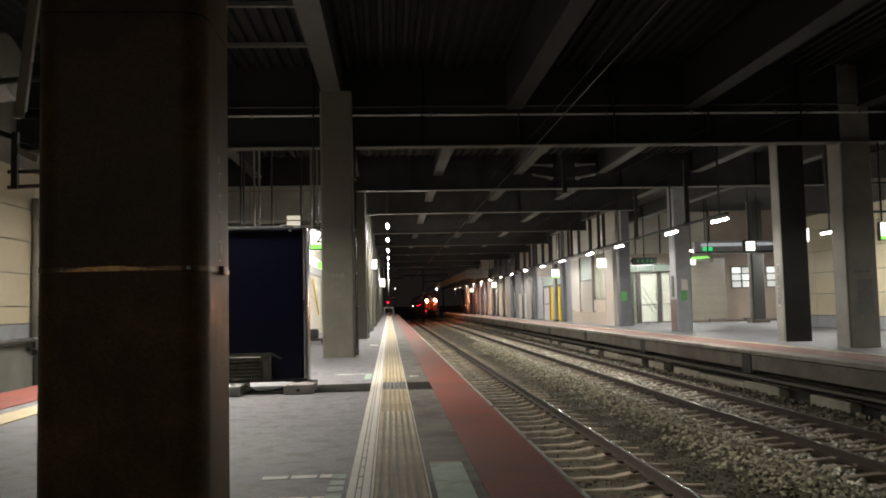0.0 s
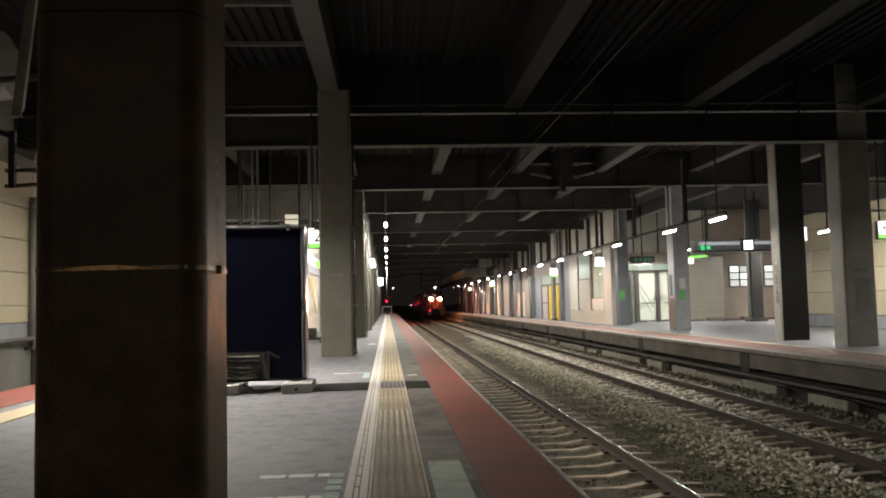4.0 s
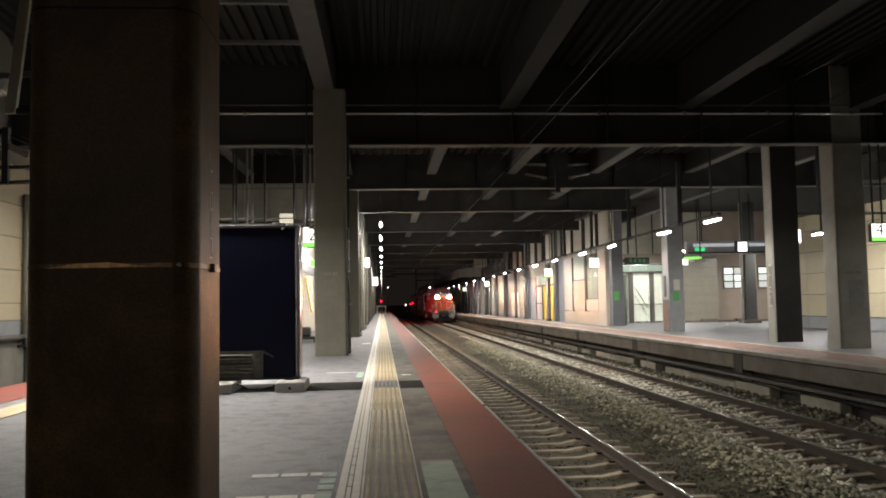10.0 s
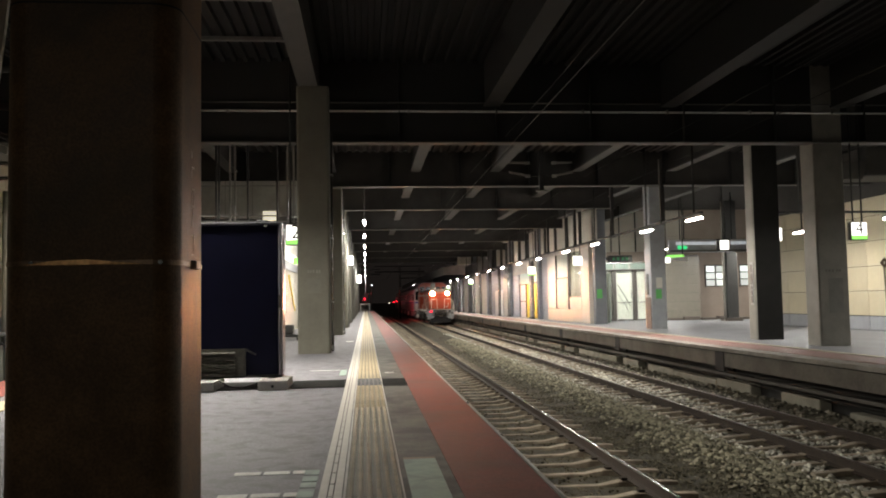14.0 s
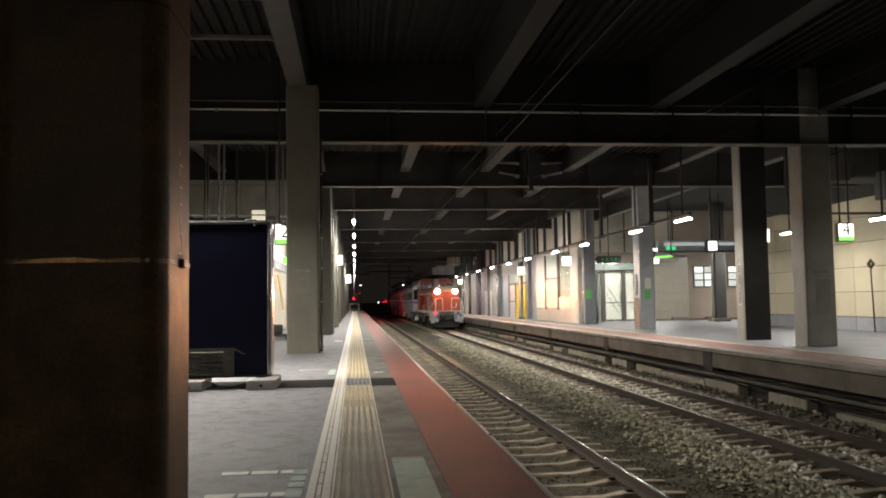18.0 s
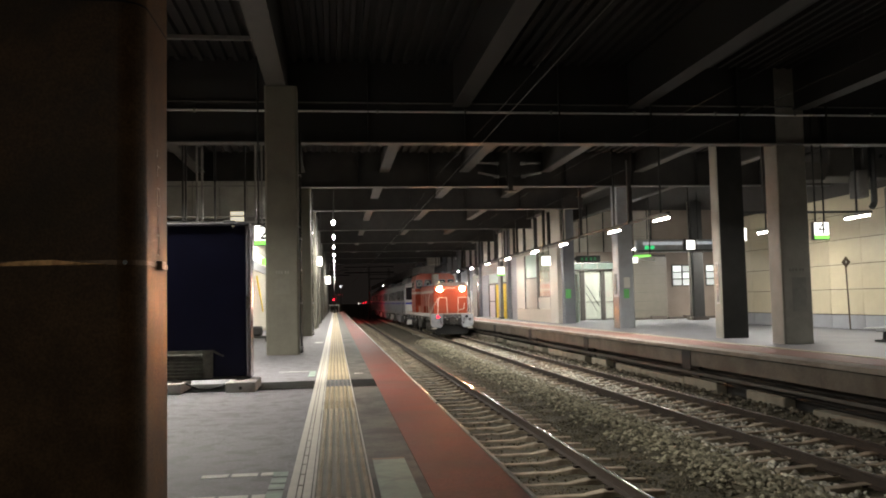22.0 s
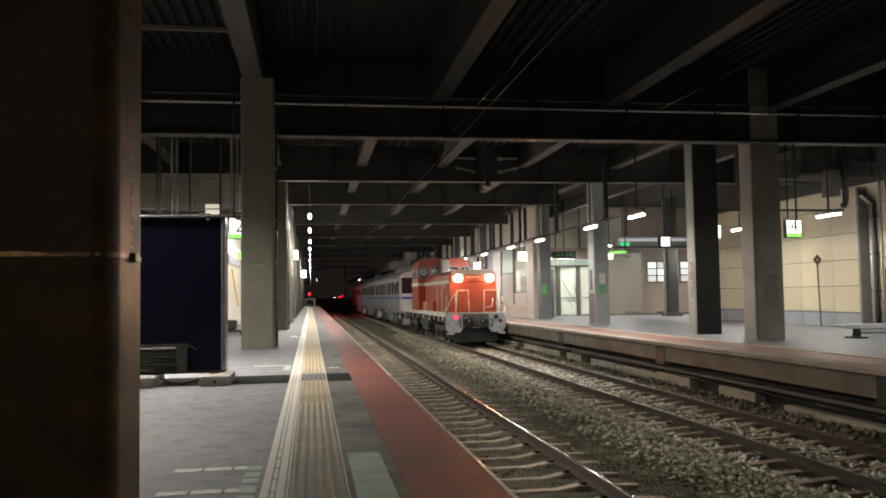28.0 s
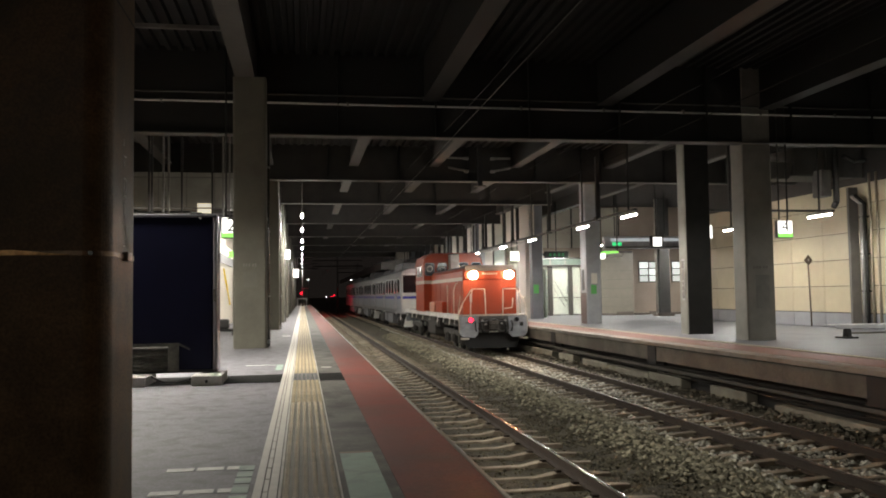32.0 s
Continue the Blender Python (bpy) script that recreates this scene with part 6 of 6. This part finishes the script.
    ws = bogie(c, 2.0, 5.0, (2.6, 4.5)) + bogie(c, 15.0, 18.0, (15.5, 17.4))
    return c, ws


train = [coach(k) for k in range(3)]

# ---- pieces of floors and walls ----
def tactile_mesh(dots):
    b = bmesh.new()
    box(b, -0.148, 0.148, -0.148, 0.148, 0, 0.010)
    n0 = len(b.faces)
    if dots:
        for i in range(6):
            for j in range(6):
                cyl(b, (-0.125 + 0.05 * i, -0.125 + 0.05 * j, 0.010), (-0.125 + 0.05 * i, -0.125 + 0.05 * j, 0.0138), 0.0155, n=8, r2=0.0125)
    else:
        for i in range(6):
            box(b, -0.137 + 0.05 * i, -0.113 + 0.05 * i, -0.14, 0.14, 0.010, 0.0145)
    for i, f in enumerate(b.faces):
        f.material_index = 1 if i >= n0 else 0
    return b


T_DOT, T_RIB = mesh_of("tactile_tile", tactile_mesh(True), [tactile_base, tactile_m]), mesh_of("tactile_tile", tactile_mesh(False), [tactile_base, tactile_m])
T_NEAR = mesh_of("tactile_tile", tactile_mesh(True), [tactile_grime, tactile_dull])
T_SHADOW = mesh_of("tactile_tile", tactile_mesh(True), [tactile_shadowed, tactile_shadowed])
b = box(bmesh.new(), -0.068, 0.058, -0.15, 0.15, 0, 0.008)
n0 = len(b.faces)
box(b, -0.066, -0.024, -0.15, 0.15, 0.008, 0.0125)
box(b, 0.012, 0.054, -0.15, 0.15, 0.008, 0.0125)
box(b, -0.017, 0.006, -0.141, 0.141, 0.008, 0.0135)
for i, f in enumerate(b.faces):
    f.material_index = 1 if i >= n0 else 0
T_LINE = mesh_of("line_tile", b, [joint_m, tactile_white])
tp = thing("tactile_paving", "beige-yellow dotted tactile tiles with a pale inner guide line", "tactile paving", kind="structure")
for k in range(300):
    y = -7.5 + 0.3 * k
    # tiles within the painted shadow band take the darker colour
    grey = 10.0 < y < 11.0
    shared("tactile_tile", T_SHADOW if grey else (T_NEAR if y < 8.0 else T_DOT if y < 36 else T_RIB), tp, (0.045, y, 0.004))
    if k < 250:
        shared("line_tile", T_LINE, tp, (-0.176, y, 0.004))
for x0, x1 in ((-0.1165, -0.1045), (0.1945, 0.203)):
    solid("joint_strip", bx(x0, x1, -7.6, 60, 0.003, 0.0115), tactile_white, "pale mortar joint beside the tactile tiles", "tactile paving", kind="structure")
bm = bmesh.new()
box(bm, -0.244, -0.118, 67.36, 92, 0.004, 0.016)
solid("guide_line", bm, tactile_white, "pale guide line further along the platform", "tactile paving", kind="structure")
solid("tactile_strip", bx(-0.10, 0.19, 82.36, 92, 0.004, 0.017), tactile_m, "yellow tactile strip further along the platform", "tactile paving", kind="structure")


def wall_panels(parent, x0, x1, ys, zs, material, name="wall_panel"):
    cache = {}
    for a, bq in zip(ys, ys[1:]):
        for c, dd in zip(zs, zs[1:]):
            key = (round(bq - a, 3), round(dd - c, 3))
            if key not in cache:
                cache[key] = mesh_of(name, box(bmesh.new(), x0, x1, 0.009, bq - a - 0.009, 0.009, dd - c - 0.009, bevel=0.004), material)
            shared(name, cache[key], parent, (0, a, c))


wr = thing("wall_cladding", "cream wall panels over a grey dado", "wall panels", kind="structure")
wall_panels(wr, 16.52, 16.556, [7.0 + 1.75 * k for k in range(16)], [0.27, 1.09, 1.90, 2.72, 3.54, 4.15], cream)
wall_panels(wr, 16.535, 16.556, [7.0 + 1.75 * k for k in range(16)], [FAR, 0.26], grey_panel, "dado_panel")
wl = thing("wall_cladding", "cream wall panels over a grey dado beyond the outer track", "wall panels", kind="structure")
wall_panels(wl, -8.018, -7.985, [9.25 + 1.7 * k for k in range(13)], [0.80, 1.17, 1.89, 2.61, 3.33, 4.2], cream)
wall_panels(wl, -8.018, -7.99, [9.25 + 3.4 * k for k in range(7)], [0.42, 0.79], grey_panel, "dado_panel")

# rail fastenings, near track
FAST = mesh_of("rail_clip", box(box(bmesh.new(), -0.13, -0.05, -0.05, 0.05, 0, 0.03), 0.05, 0.13, -0.05, 0.05, 0, 0.03), rust)
fx = thing("rail_fastenings", "rusty rail clips on the sleepers", "rail clip", kind="structure", at=(0, 0, RAIL - 0.165))
for c in (NEAR_C, FAR_C):
    for k in range(8, 60):
        for sx in (-1, 1):
            shared("rail_clip", FAST, fx, (c + sx * GAUGE, sleeper_at(c, k), 0.0))

# ballast stones
def stones(name, count, seed, region, size, tint, label):
    rs = random.Random(seed)
    vs, fsx = [], []
    for _ in range(count):
        x, y = region(rs)
        if bare(x, y, rs):
            continue
        r = size * rs.uniform(0.5, 1.6)
        z = bed(x, y) + r * 0.25
        k = len(vs)
        ax, ay, az = r * rs.uniform(0.7, 1.2), r * rs.uniform(0.7, 1.2), r * rs.uniform(0.5, 0.9)
        th = rs.uniform(0, 3.14)
        c, s = math.cos(th), math.sin(th)
        for px, py, pz in ((1, 0, 0), (0, 1, 0.2), (-1, 0, 0), (0, -1, -0.2), (0.3, 0.25, 0.9), (-0.35, -0.2, 0.8), (0, 0, -1)):
            px, py, pz = px * ax + rs.uniform(-.2, .2) * r, py * ay + rs.uniform(-.2, .2) * r, pz * az
            vs.append((x + px * c - py * s, y + px * s + py * c, z + pz))
        fsx += [(k, k + 1, k + 4), (k + 1, k + 5, k + 4), (k + 1, k + 2, k + 5), (k + 2, k + 3, k + 5), (k + 3, k + 4, k + 5), (k + 3, k, k + 4),
                (k + 1, k, k + 6), (k + 2, k + 1, k + 6), (k + 3, k + 2, k + 6), (k, k + 3, k + 6)]
    me = bpy.data.meshes.new(name)
    me.from_pydata(vs, [], fsx)
    m = mat("stone_" + name, tint, 0.9, var=0.35, scale=25, bump=0.3, bscale=200)
    nt = m.node_tree
    g = nt.nodes.new("ShaderNodeNewGeometry")
    rp = nt.nodes.new("ShaderNodeValToRGB")
    rp.color_ramp.elements[0].color = tuple(c * 0.4 for c in tint) + (1,)
    rp.color_ramp.elements[1].color = tuple(min(1, c * 1.75) for c in tint) + (1,)
    nt.links.new(g.outputs["Random Per Island"], rp.inputs["Fac"])
    nt.links.new(rp.outputs["Color"], nt.nodes["Principled BSDF"].inputs["Base Color"])
    me.materials.append(m)
    return tagged(new(name, me), label, "ballast", kind="stuff")


def near_y(rs, a, bq, p=1.7):
    return a + (bq - a) * rs.random() ** p


def bare(x, y, rs):
    """Whether a sleeper's top lies here, clear of stones."""
    for c in (NEAR_C, FAR_C):
        step = 0.585 if c > 5 else 0.69
        y0 = sleeper_at(c, 0)
        off = (y - y0 + step / 2) % step - step / 2
        if -1.2 < x - c < 1.3 and abs(off) < 0.10 and rs.random() < 0.93:
            return True
    return False


stones("track_ballast", 9500, 11, lambda rs: (rs.uniform(1.0, 3.95), near_y(rs, 4.5, 45)), 0.021, (0.115, 0.098, 0.062), "dark brown ballast stones between the near rails")
stones("fine_ballast", 12000, 14, lambda rs: (rs.triangular(3.5, 5.1, 4.4), near_y(rs, 5, 40)), 0.02, (0.10, 0.088, 0.058), "fine brown grit beside the near track")
stones("coarse_ballast", 12000, 12, lambda rs: (rs.triangular(4.55, 6.0, 5.25), near_y(rs, 5, 50)), 0.038, (0.265, 0.245, 0.175), "coarse olive-grey ballast stones between the tracks")
stones("pale_ballast", 10000, 13, lambda rs: (rs.choice((rs.gauss(5.85, 0.16), rs.uniform(6.35, 7.5), rs.uniform(6.35, 7.5))), near_y(rs, 6, 60)), 0.035, (0.52, 0.50, 0.43), "pale grey ballast stones along the far track")
stones("shoulder_ballast", 4500, 15, lambda rs: (rs.uniform(7.62, 8.36), near_y(rs, 6, 50)), 0.042, (0.21, 0.19, 0.15), "grey-brown ballast stones below the far platform edge")

# ---- what moves ----
TRAIN = [(0, 138.2), (3, 124.8), (6, 111.6), (9, 98.4), (12, 85.9), (14, 77.8), (17, 66.8), (19, 59.7), (21, 52.8), (23, 46.5), (25, 41.1), (28, 35.0), (29, 33.4), (30, 32.1), (31, 31.0), (32, 30.2)]


def front_at(t):
    """The buffer beam's place along the track, smooth between the given times."""
    ts, ys = [a for a, _ in TRAIN], [v for _, v in TRAIN]
    n = len(ts)
    sl = [(ys[min(i + 1, n - 1)] - ys[max(i - 1, 0)]) / (ts[min(i + 1, n - 1)] - ts[max(i - 1, 0)]) for i in range(n)]
    for i in range(n - 1):
        if t <= ts[i + 1]:
            h = ts[i + 1] - ts[i]
            u = (t - ts[i]) / h
            return ((2 * u ** 3 - 3 * u ** 2 + 1) * ys[i] + (u ** 3 - 2 * u ** 2 + u) * h * sl[i]
                    + (-2 * u ** 3 + 3 * u ** 2) * ys[i + 1] + (u ** 3 - u ** 2) * h * sl[i + 1])
    return ys[-1]


def motions():
    times = [0.5 * k for k in range(65)]
    walk(loco, [(t, pose(FAR_C, front_at(t), RAIL)) for t in times])
    for k, (c, _) in enumerate(train):
        walk(c, [(t, pose(FAR_C, front_at(t) + 17.3 + 20.4 * k, RAIL)) for t in times])
    fine = [0.1 * k for k in range(321)]
    for w in axles + [w for _, ws in train[:1] for w in ws]:
        y, z = w.location.y, w.location.z
        walk(w, [(t, pose(0, y, z, math.degrees((138.2 - front_at(t)) / 0.43))) for t in fine])


motions()
